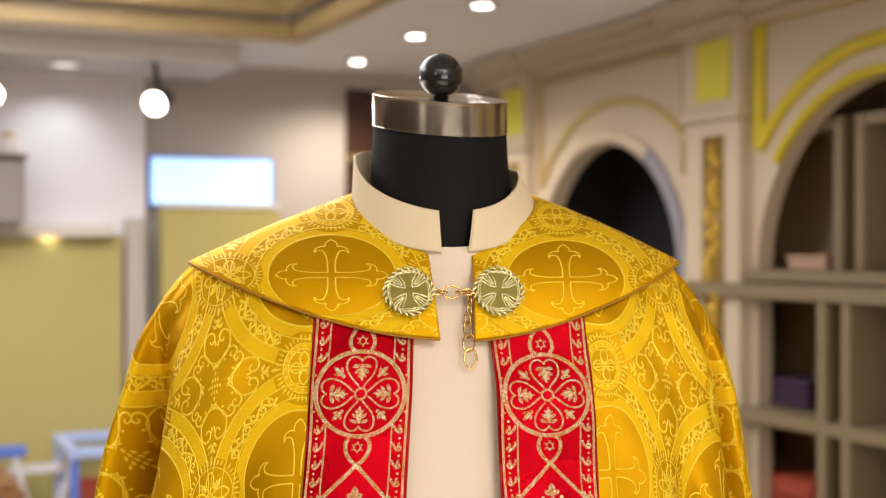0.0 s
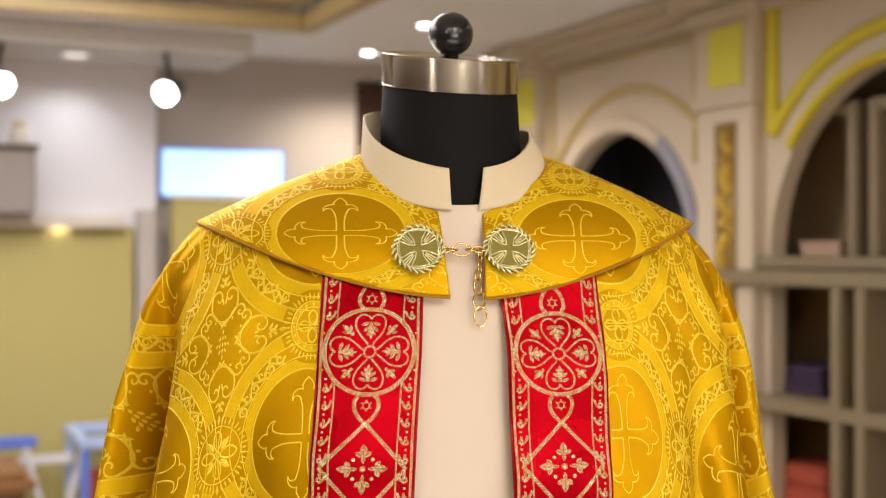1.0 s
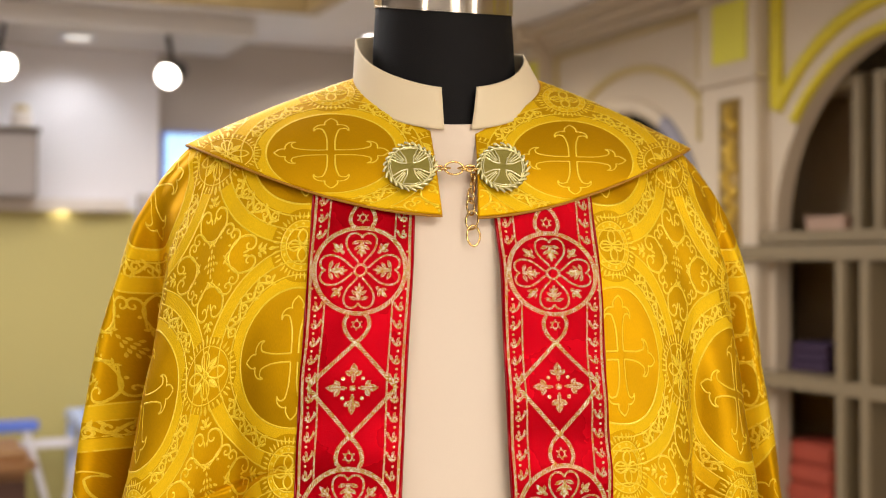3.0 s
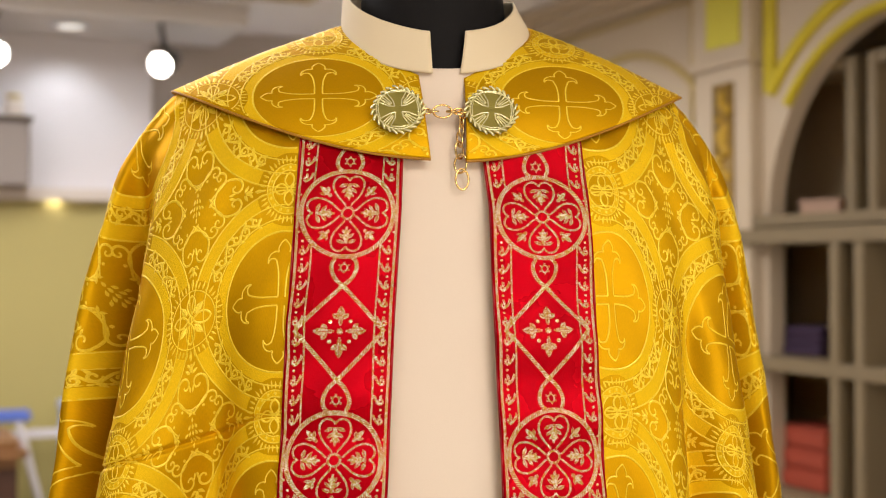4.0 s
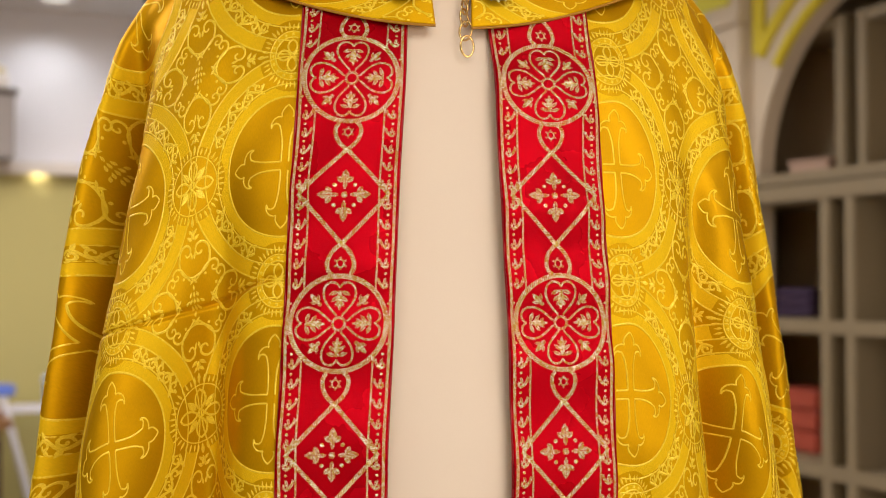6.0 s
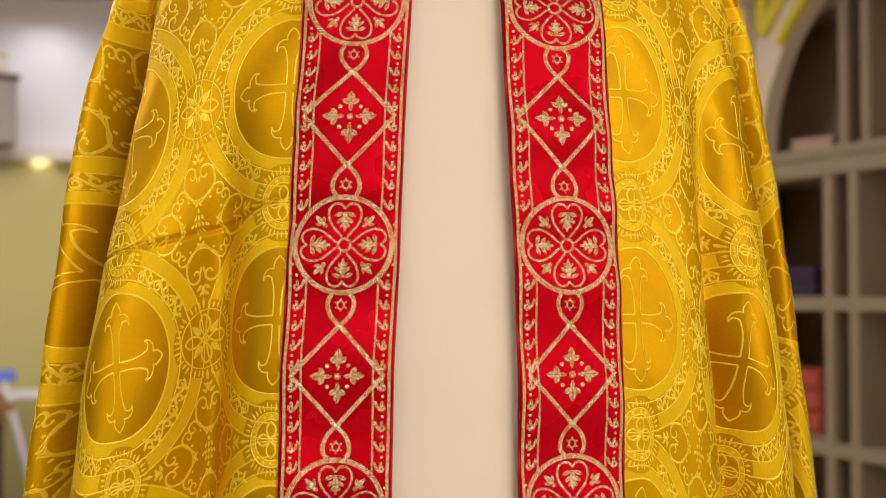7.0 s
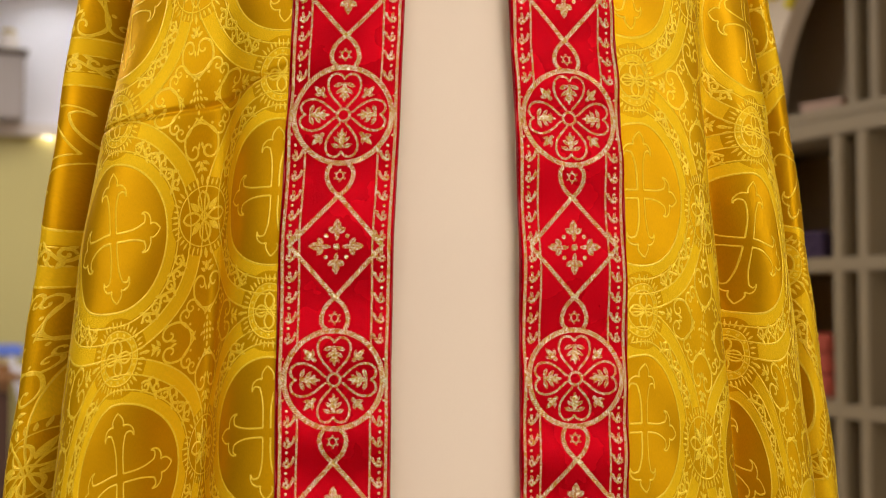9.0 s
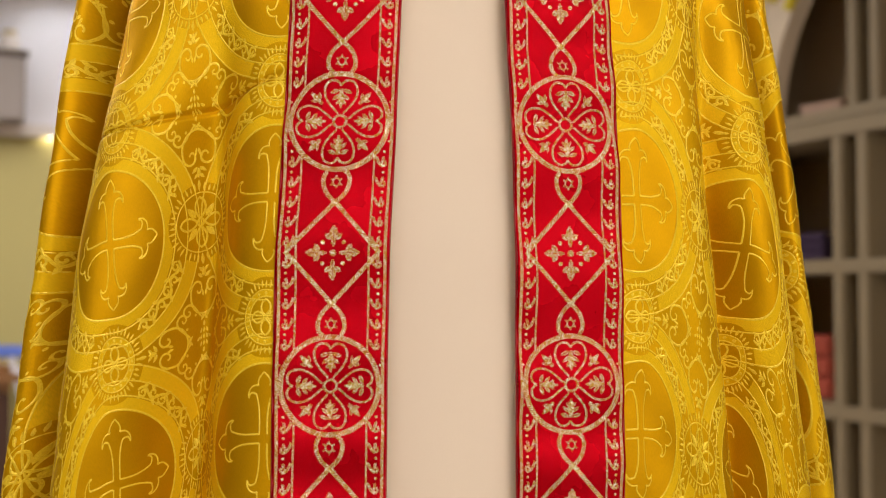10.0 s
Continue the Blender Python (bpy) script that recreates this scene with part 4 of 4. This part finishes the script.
base = lathe([(0.16, -1.5), (0.165, -1.495), (0.16, -1.485), (0.02, -1.475), (0.016, -1.16)], 48)
pieces.append(([(x + NX, y + NY - 0.01, z) for x, y, z in base[0]], base[1], 1))
form = new("dress_form", gather("dress_form", pieces, [BLACK, CHROME, KNOB], True))
form.matrix_world = STAND
tagged(form, "black jersey dress form with a chrome neck cap and black knob", "mannequin")
form.modifiers.new("edges", "EDGE_SPLIT").split_angle = radians(40)


# ---- the shop: walls, floor, ceiling ----
def room_mesh(name, pieces, mats, label="", category="", kind="structure", bevel=0.0, group=""):
    ob = new(name, gather(name, pieces, mats, False, bevel))
    ob.matrix_world = ROOM
    return tagged(ob, label, category, group, kind)


def room_thing(name, label, category, group="", kind=""):
    return thing(name, ROOM, label, category, group, kind)


WX, BACK = 2.18, 4.75                     # the shelving's face and the back wall
T0 = CEIL
room_mesh("floor", [box(-3.6, 3.0, -3.1, 5.2, -0.1, 0.0)], TILE, "pale polished floor tiles", "floor")
room_mesh("wall_back", [box(-3.6, 0.96, BACK, BACK + 0.15, 0, T0 + 0.5), box(0.96, 1.74, BACK + 0.003, BACK + 0.15, 0, T0 + 0.5), box(1.95, 3.0, BACK, BACK + 0.15, 0, T0 + 0.5), box(1.74, 1.95, BACK, BACK + 0.15, T0 - 0.06, T0 + 0.5),
                        box(1.70, 2.0, BACK + 0.5, BACK + 0.55, 0, T0)], TAUPE, "taupe painted back wall", "wall")
room_mesh("wall_white", [box(-0.6, 0.94, BACK - 0.06, BACK, 0, T0)], WHITE, "white wall panel washed by a spotlight", "wall")
# unseen walls, dark to cut bounce; opening and mullions shape the added window lamps
room_mesh("wall_left", [box(-3.75, -3.6, -3.1, 5.2, 0, T0 + 0.5)], DIM_WALL, "unseen side wall, dark brown to cut bounce", "wall")
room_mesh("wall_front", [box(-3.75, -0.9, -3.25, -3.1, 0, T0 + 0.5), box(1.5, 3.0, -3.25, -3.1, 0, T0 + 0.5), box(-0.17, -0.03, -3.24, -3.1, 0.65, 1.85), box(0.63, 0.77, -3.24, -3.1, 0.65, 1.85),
                         box(-0.9, 1.5, -3.25, -3.1, 0, 0.65), box(-0.9, 1.5, -3.25, -3.1, 1.85, T0 + 0.5)], DIM_WALL, "unseen wall behind, dark brown to cut bounce", "wall")
room_mesh("wall_right", [box(2.62, 2.75, -3.1, 5.2, 0, T0 + 0.5)], TAUPE, "wall behind the shelving", "wall")
# ceiling with a recessed tray
CX, CY0, CY1, CX0 = 1.35, -2.2, 4.09, -2.6
room_mesh("ceiling", [box(CX, 2.9, -3.2, 5.2, T0, T0 + 0.1), box(-3.7, CX, CY1, 5.2, T0, T0 + 0.1), box(-3.7, CX0, -3.2, CY1, T0, T0 + 0.1), box(CX0, CX, -3.2, CY0, T0, T0 + 0.1),
                      box(-3.7, 2.9, -3.2, 5.2, T0 + 0.30, T0 + 0.4)], CEILING, "pale ceiling with a recessed tray", "ceiling")
room_mesh("trim_tray", [box(CX - 0.06, CX - 0.002, CY0, CY1 - 0.002, T0 - 0.012, T0 + 0.05), box(CX0, CX - 0.06, CY1 - 0.06, CY1 - 0.002, T0 - 0.012, T0 + 0.05),
                        box(CX0, CX - 0.1, CY1 - 0.12, CY1 - 0.062, T0 + 0.06, T0 + 0.12), box(CX - 0.12, CX - 0.062, CY0, CY1 - 0.12, T0 + 0.06, T0 + 0.12)], TRIM, "honey-coloured wooden trim round the ceiling tray", "trim", bevel=0.006)
room_mesh("beam", [box(-0.6, 1.18, BACK - 0.5, BACK - 0.06, T0 - 0.07, T0 - 0.004)], BEAM, "taupe ceiling beam over the white wall", "beam")

# ---- downlights ----
first = room_thing("downlight", "round recessed ceiling downlight, lit", "downlight", "downlights along the shelves")
part("bezel", gather("bezel", [lathe([(0.046, 0), (0.046, -0.006), (0.031, -0.008), (0.031, 0.0)], 32)], STEEL, True), first)
part("lens", gather("lens", [lathe([(0.029, -0.001), (0.027, -0.006), (0.01, -0.008)], 32)], LAMP_GLASS, True), first)
first.matrix_world = ROOM @ pose(*DOWN[0], T0)
for e1, e2 in DOWN[1:]:
    copy_thing(first, ROOM @ pose(e1, e2, T0))
wash = thing("downlight", ROOM @ pose(0.62, 4.45, T0 - 0.071), "round dim downlight under the beam", "downlight")
part("bezel", gather("bezel", [lathe([(0.062, 0), (0.062, -0.006), (0.050, -0.008), (0.050, 0.0)], 32)], STEEL, True), wash)
part("lens", gather("lens", [lathe([(0.048, -0.001), (0.046, -0.006), (0.01, -0.008)], 32)], DIM_GLASS, True), wash)


def spotlight(at, aim, name="track_spotlight"):
    """A drum-shaped head on a stem from the ceiling."""
    head = look(ROOM @ Vector(at), ROOM @ Vector(aim)) @ pose(0, 0, 0, 180)
    ob = thing(name, head, "round black spotlight head on a stem, lit", "spotlight", "ceiling spotlights")
    part("housing", gather("housing", [lathe([(0.024, -0.11), (0.036, -0.10), (0.042, -0.004), (0.039, 0.0)], 28)], KNOB, True), ob)
    part("lens", gather("lens", [lathe([(0.038, 0.001), (0.036, 0.004), (0.01, 0.006)], 28)], LAMP_GLASS, True), ob)
    up = head.inverted() @ (ROOM @ Vector((at[0], at[1], T0 - 0.071)))
    part("stem", gather("stem", [tube([Vector((0, 0, -0.06)), up * 0.5 + Vector((0, 0, -0.03)), up], 0.009, 10)], KNOB, True), ob)
    return ob


# ---- the arched shelving along the wall ----
def arch_front(y0, y1, yc, r, zc, z1, x0, x1, bottom, n=40):
    """A board with an arched opening through it: verts, faces."""
    a = np.linspace(math.pi, 0, n)
    low = [(yc + r * math.cos(t), zc + r * math.sin(t)) for t in a]
    ys = [min(max(p[0], y0), y1) for p in low]
    v, f = [], []
    for x in (x0, x1):
        for (y, z), yy in zip(low, ys):
            v += [(x, y, z), (x, yy, z1)]
    m = 2 * n
    for i in range(n - 1):
        k = 2 * i
        f += [(k, k + 1, k + 3, k + 2), (m + k, m + k + 2, m + k + 3, m + k + 1), (k, k + 2, m + k + 2, m + k)]
    pieces = [(v, f)]
    if yc - r > y0:
        pieces.append(box(x0, x1, y0, yc - r, bottom, z1))
    if yc + r < y1:
        pieces.append(box(x0, x1, yc + r, y1, bottom, z1))
    return pieces


def arch_bead(yc, r, zc, x, wide, deep, a0=180, a1=0, n=48):
    """A moulding bent along an arch."""
    v, f = [], []
    a = np.radians(np.linspace(a0, a1, n))
    prof = [(-wide / 2, 0), (-wide / 2, deep * 0.6), (-wide / 4, deep), (wide / 4, deep), (wide / 2, deep * 0.6), (wide / 2, 0)]
    for t in a:
        for dr, dx in prof:
            v.append((x - dx, yc + (r + dr) * math.cos(t), zc + (r + dr) * math.sin(t)))
    for i in range(n - 1):
        for k in range(5):
            f.append((i * 6 + k, i * 6 + k + 1, i * 6 + k + 7, i * 6 + k + 6))
    return v, f


E0 = EYE
shelving = room_thing("wall_shelving", "cream painted classical wall shelving with gilded arches and pilasters", "shelving", kind="structure")
TOP = E0 + 0.70
BAYS = ((3.52, 0.418, -0.080), (2.28, 0.472, -0.061), (1.10, 0.472, -0.061), (-0.08, 0.472, -0.061))
PIL = ((3.99, 4.20), (2.775, 3.03), (1.60, 1.78), (0.42, 0.60), (-0.76, -0.58))
bay_y = ((3.03, 3.99), (1.78, 2.775), (0.60, 1.60), (-0.58, 0.42))
for k, ((yc, r, zc), (y0, y1)) in enumerate(zip(BAYS, bay_y)):
    part("arch_panel", gather("arch_panel", arch_front(y0, y1, yc, min(r, (y1 - y0) / 2 - 0.004), E0 + zc, TOP - 0.10, WX, WX + 0.05, 0.0), CREAM), shelving)
    rim = min(r, (y1 - y0) / 2 - 0.004) + 0.012
    if k:
        part("arch_moulding", gather("arch_moulding", [arch_bead(yc, rim, E0 + zc, WX, 0.026, 0.02, 143, 37)], GOLD_PAINT, True), shelving, "yellow-gold arch edge")
    else:
        part("arch_moulding", gather("arch_moulding", [arch_bead(yc, rim + 0.012, E0 + zc, WX, 0.05, 0.02, 124, 0)], CREAM, True), shelving)
        # this side's cooler light is put into the moulding's colour
        part("arch_moulding", gather("arch_moulding", [arch_bead(yc, rim + 0.012, E0 + zc, WX, 0.05, 0.02, 180, 124.5)], LILAC, True), shelving, "lilac-grey arch edge, cool light put into its colour")
    ya, rr, zr, edge, wide = (yc, 0.567, E0 - 0.070, 0.017, 0.046) if k else (3.455, 0.583, E0 - 0.112, 0.045, 0.016)
    a0 = 180 - math.degrees(math.acos(min(1, (y1 - ya - edge - wide / 2) / rr)))
    part("arch_bead", gather("arch_bead", [arch_bead(ya, rr, zr, WX, 0.036 if k else 0.022, 0.018, a0, 180 - a0)], GOLD_PAINT if k else PALE_GILT, True), shelving, "gilded outer arch line")
    zt = E0 + (0.598 if k else 0.575)
    za = zr + rr * math.sin(math.radians(a0))
    part("panel_bead", gather("panel_bead", [box(WX - 0.014, WX, y0 + edge, y0 + edge + wide, za, zt), box(WX - 0.014, WX, y1 - edge - wide, y1 - edge, za, zt), box(WX - 0.014, WX, y0 + edge, y1 - edge, zt, zt + wide * 0.7)], GOLD_PAINT if k else PALE_GILT, False, 0.003), shelving, "gilded panel line")
for y0, y1 in PIL:
    part("pilaster", gather("pilaster", [box(WX - 0.04, WX + 0.05, y0, y1, 0, TOP - 0.345), box(WX - 0.055, WX + 0.05, y0 - 0.012, y1 + 0.012, TOP - 0.345, TOP - 0.318), box(WX - 0.045, WX + 0.05, y0 - 0.004, y1 + 0.004, TOP - 0.318, TOP - 0.10)], CREAM, False, 0.004), shelving)
    part("yellow_square", gather("yellow_square", [box(WX - 0.053, WX - 0.045, (y0 + y1) / 2 - 0.094, (y0 + y1) / 2 + 0.056, E0 + 0.41, E0 + 0.575)], YELLOW, False, 0.002), shelving, "bright yellow square panel")
    # carved gilt drop in a sunk field
    drop = [box(WX - 0.046, WX - 0.040, (y0 + y1) / 2 - 0.012 - 0.045, (y0 + y1) / 2 - 0.012 + 0.045, E0 - 0.40, E0 + 0.31) + (0,)]
    rnd = random.Random(3)
    for j in range(30):
        zz = E0 + 0.28 - 0.0225 * j
        b = lathe([(0.001, -0.014), (0.012, -0.008), (0.016, 0.0), (0.012, 0.008), (0.001, 0.014)], 8)
        s, oy = rnd.uniform(0.8, 1.7), rnd.uniform(-0.022, 0.022)
        drop.append(([(WX - 0.046 + x * 0.7 * s, (y0 + y1) / 2 - 0.012 + oy + y * s, zz + z * s) for x, y, z in b[0]], b[1], 0))
    part("gilt_carving", gather("gilt_carving", [(*p[:2], 1 if i == 0 else 0) for i, p in enumerate(drop)], [GILT, OLD_GILT], True), shelving, "carved gilded drop ornament")
ymin, ymax = -0.9, 4.44
part("cornice", gather("cornice", [box(WX - 0.03, WX + 0.05, ymin, ymax, TOP - 0.10, TOP - 0.07), box(WX - 0.06, WX + 0.05, ymin, ymax, TOP - 0.07, TOP - 0.035), box(WX - 0.10, WX + 0.05, ymin, ymax, TOP - 0.035, TOP - 0.004)], CREAM, False, 0.004), shelving)
for y0, y1 in PIL:
    part("cornice_block", gather("cornice_block", [box(WX - 0.08, WX + 0.05, y0 - 0.01, y1 + 0.01, TOP - 0.11, TOP - 0.07), box(WX - 0.13, WX + 0.05, y0 - 0.02, y1 + 0.02, TOP - 0.068, TOP - 0.006)], CREAM, False, 0.004), shelving)
part("end_panel", gather("end_panel", [box(WX, 2.6, 4.40, 4.43, 0, TOP - 0.1)], CREAM), shelving)
# alcove behind the first arch, its shade painted in near-black
part("alcove", gather("alcove", [box(2.55, 2.6, 3.0, 4.05, 0, TOP - 0.1), box(WX + 0.05, 2.55, 3.0, 3.02, 0, TOP - 0.1), box(WX + 0.05, 2.55, 4.03, 4.05, 0, TOP - 0.1)], ALCOVE_SHADE), shelving, "alcove, its darkness painted near-black")
# these browns carry the recess's light and shade, paler than the boards
DIM_SHELF = plain("shaded_brown_side", (0.34, 0.255, 0.15), 0.6)
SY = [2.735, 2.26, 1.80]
part("shelf_back", gather("shelf_back", [box(2.42, 2.55, 1.2, 2.98, 0, TOP - 0.12)], plain("shaded_brown_back", (0.44, 0.34, 0.21), 0.6)), shelving, "brown shelf back, recess shading put into its colour")
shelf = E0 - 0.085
part("shelf_side", gather("shelf_side", [box(WX + 0.051, 2.519, 2.983, 2.998, shelf + 0.001, TOP - 0.12)], DIM_SHELF), shelving, "brown shelf side, recess shading put into its colour")
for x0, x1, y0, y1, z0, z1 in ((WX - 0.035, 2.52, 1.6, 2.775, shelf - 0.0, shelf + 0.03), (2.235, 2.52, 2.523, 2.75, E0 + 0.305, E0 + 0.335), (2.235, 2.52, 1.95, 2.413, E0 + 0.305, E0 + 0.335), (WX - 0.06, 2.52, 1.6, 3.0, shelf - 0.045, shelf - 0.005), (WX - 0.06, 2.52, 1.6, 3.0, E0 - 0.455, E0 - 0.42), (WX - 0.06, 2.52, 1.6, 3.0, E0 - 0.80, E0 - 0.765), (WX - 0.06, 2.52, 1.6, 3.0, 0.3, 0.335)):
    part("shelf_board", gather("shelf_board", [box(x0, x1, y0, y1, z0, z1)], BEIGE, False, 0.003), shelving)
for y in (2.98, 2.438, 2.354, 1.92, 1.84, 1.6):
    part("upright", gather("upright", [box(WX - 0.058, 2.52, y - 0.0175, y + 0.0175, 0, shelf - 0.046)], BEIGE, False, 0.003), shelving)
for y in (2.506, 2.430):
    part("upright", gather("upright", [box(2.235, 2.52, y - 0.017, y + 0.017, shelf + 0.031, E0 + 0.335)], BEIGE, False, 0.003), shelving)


# ---- what stands on the shelves ----
def carton(name, label, category, y, x, z, w, d, h, mat, turn=0, lid=None):
    ob = thing(name, ROOM @ pose(x, y, z, 0, 0, turn), label, category)
    part("body", gather("body", [box(-d / 2, d / 2, -w / 2, w / 2, 0.001, h)], mat, False, 0.004), ob)
    part("lid", gather("lid", [box(-d / 2 - 0.003, d / 2 + 0.003, -w / 2 - 0.003, w / 2 + 0.003, h * 0.72, h + 0.003)], lid or mat, False, 0.003), ob)
    return ob


def bundle(name, label, y, x, z, w, h, mat):
    ob = thing(name, ROOM @ pose(x, y, z), label, "cloth")
    for j in range(3):
        part("fold", gather("fold", [box(-0.08 + 0.005 * j, 0.08, -w / 2 + 0.006 * j, w / 2 - 0.004 * j, h * j / 3 + 0.001, h * (j + 1) / 3 - 0.001)], mat, False, 0.008), ob)
    return ob


carton("card_box", "low pinkish-brown card box on a shelf", "box", 2.625, 2.29, shelf + 0.03, 0.13, 0.12, 0.036, PINK_CARD, 8)
carton("red_box", "flat rust-red card box on a shelf", "box", 2.565, 2.36, shelf + 0.03, 0.07, 0.10, 0.075, RUST)
bundle("folded_cloth", "folded dark purple cloth on a shelf", 2.70, 2.30, E0 - 0.42, 0.20, 0.075, PURPLE)
bundle("folded_cloth", "folded red cloth in a shelf box", 2.70, 2.30, E0 - 0.765, 0.24, 0.16, RUST)
bundle("folded_cloth", "folded dark cloth in a shelf box", 2.25, 2.30, E0 - 0.765, 0.24, 0.10, PURPLE)

# ---- along the back wall ----
screen = room_thing("wall_screen", "wide lit pale-blue display screen on the back wall", "screen")
# frame tinted violet-blue to paint in the screen's edge glow
part("frame", gather("frame", [box(0.955, 1.435, BACK - 0.035, BACK - 0.0, E0 + 0.155, E0 + 0.35)], SCREEN_EDGE, False, 0.004), screen)
part("panel", gather("panel", [box(0.968, 1.422, BACK - 0.041, BACK - 0.0355, E0 + 0.168, E0 + 0.337)], SCREEN_GLOW, False, 0.002), screen)
for x0, x1, top in ((-0.6, 0.845, 0.048), (0.985, 1.43, 0.150)):
    board = room_thing("display_board", "plain pale yellow display board against the wall", "display board", "yellow boards")
    part("panel", gather("panel", [box(x0, x1, BACK - 0.13, BACK - 0.062, 0.0, E0 + top)], BOARD, False, 0.004), board)
    if top > 0.1:
        part("top_rail", gather("top_rail", [box(x0, x1, BACK - 0.135, BACK - 0.062, E0 + top + 0.0005, E0 + top + 0.02)], WHITE, False, 0.003), board)
mull = room_thing("post", "slim mauve-grey post between the boards", "post")
part("post", gather("post", [box(0.86, 0.93, BACK - 0.12, BACK - 0.064, 0, E0 + 0.11)], TAUPE, False, 0.004), mull)
cab = room_thing("bookcase", "dark brown wooden bookcase in a doorway", "bookcase")
part("body", gather("body", [box(1.75, 1.94, BACK + 0.02, BACK + 0.3, 0, T0 - 0.08)], BROWN, False, 0.004), cab)
for j in range(6):
    part("shelf", gather("shelf", [box(1.755, 1.935, BACK - 0.004, BACK + 0.02, 0.2 + 0.33 * j, 0.225 + 0.33 * j)], TRIM, False, 0.003), cab)
for at, aim in (((0.892, 4.30, E0 + 0.49), (-0.6, 2.0, 0.9)), ((0.372, 4.30, E0 + 0.49), (1.5, 1.6, 0.9))):
    spotlight(at, aim)


# ---- counters and racks before the boards ----
case = room_thing("display_case", "pale steel and glass display case with coloured cards inside", "display case")
for x in (0.615, 1.05):
    for y in (4.20, 4.55):
        part("post", gather("post", [box(x - 0.014, x + 0.014, y - 0.014, y + 0.014, 0, 0.825)], BLUE if y < 4.3 else PALE_BLUE, False, 0.003), case)
for x0, x1, y0, y1 in ((0.595, 1.07, 4.18, 4.215), (0.595, 1.07, 4.535, 4.57), (0.595, 0.63, 4.215, 4.535), (1.035, 1.07, 4.215, 4.535)):
    part("top_rail", gather("top_rail", [box(x0, x1, y0, y1, 0.826, 0.862)], PALE_BLUE, False, 0.006), case, "pale blue metal top rail")
for z in (0.30, 0.56):
    part("shelf", gather("shelf", [box(0.633, 1.032, 4.22, 4.53, z, z + 0.012)], STEEL, False, 0.002), case)
for x, w, h, mat, label in ((0.71, 0.12, 0.17, RUST, "upright red card in the case"), (0.82, 0.11, 0.20, YELLOW, "upright yellow card in the case"), (0.95, 0.10, 0.15, BLUE, "upright blue card in the case")):
    card = thing("card", ROOM @ pose(x, 4.32, 0.573), label, "card", "cards in the case")
    part("sheet", gather("sheet", [box(-w / 2, w / 2, -0.006, 0.006, 0, h)], mat, False, 0.002), card)
    part("foot", gather("foot", [box(-w / 3, w / 3, 0.0065, 0.05, 0, 0.012)], BONE, False, 0.002), card)
counter = room_thing("counter", "dark brown wooden counter with a rounded reddish-brown top", "counter")
part("top", gather("top", [box(-0.7, 0.445, 3.98, 4.40, 0.715, 0.795)], COUNTER_TOP, False, 0.03), counter, "rounded reddish-brown wood top")
part("body", gather("body", [box(-0.68, 0.415, 4.01, 4.37, 0, 0.7145)], BROWN, False, 0.004), counter)
rack = room_thing("folding_rack", "blue rail on white crossed folding legs", "rack")
part("rail", gather("rail", [box(-0.4, 0.50, 4.455, 4.50, 0.80, 0.84)], BLUE, False, 0.008), rack, "blue painted rail")
for x0, x1, y in ((0.46, 0.66, 4.47), (0.66, 0.46, 4.52), (-0.36, -0.16, 4.47), (-0.16, -0.36, 4.52)):
    part("leg", gather("leg", [tube([Vector((x0, y, 0.803)), Vector((x1, y, 0.012))], 0.012, 10)], WHITE, True), rack)
part("brace", gather("brace", [box(0.44, 0.62, 4.488, 4.506, 0.74, 0.77)], WHITE, False, 0.003), rack)
block = room_thing("wall_cabinet", "taupe wall cabinet beside the washed wall", "cabinet")
part("body", gather("body", [box(-0.3, 0.495, 4.48, 4.688, E0 + 0.085, E0 + 0.300)], DARK_TAUPE, False, 0.006), block)
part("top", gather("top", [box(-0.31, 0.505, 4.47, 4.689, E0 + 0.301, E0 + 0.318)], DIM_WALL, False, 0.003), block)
jar = thing("jar", ROOM @ pose(0.45, 4.57, E0 + 0.319), "small pale jar on the wall cabinet", "jar")
part("body", gather("body", [lathe([(0.028, 0), (0.034, 0.01), (0.034, 0.05), (0.022, 0.065)], 24)], BONE, True), jar)
part("lid", gather("lid", [lathe([(0.024, 0.0655), (0.026, 0.07), (0.024, 0.08), (0.006, 0.085)], 24)], PALE_GILT, True), jar)

soffit = room_thing("lit_shelf", "pale shelf over the yellow board with a small lamp beneath", "shelf")
part("board", gather("board", [box(-0.6, 0.80, 4.58, 4.688, E0 + 0.053, E0 + 0.083)], BONE, False, 0.003), soffit)
part("lip", gather("lip", [box(-0.6, 0.80, 4.565, 4.5795, E0 + 0.043, E0 + 0.084)], BONE, False, 0.003), soffit)
part("lamp", gather("lamp", [lathe([(0.024, E0 + 0.0525), (0.021, E0 + 0.049), (0.008, E0 + 0.047)], 24)], SHELF_GLASS, True), soffit, "small lit lamp", pose(0.589, 4.610, 0))
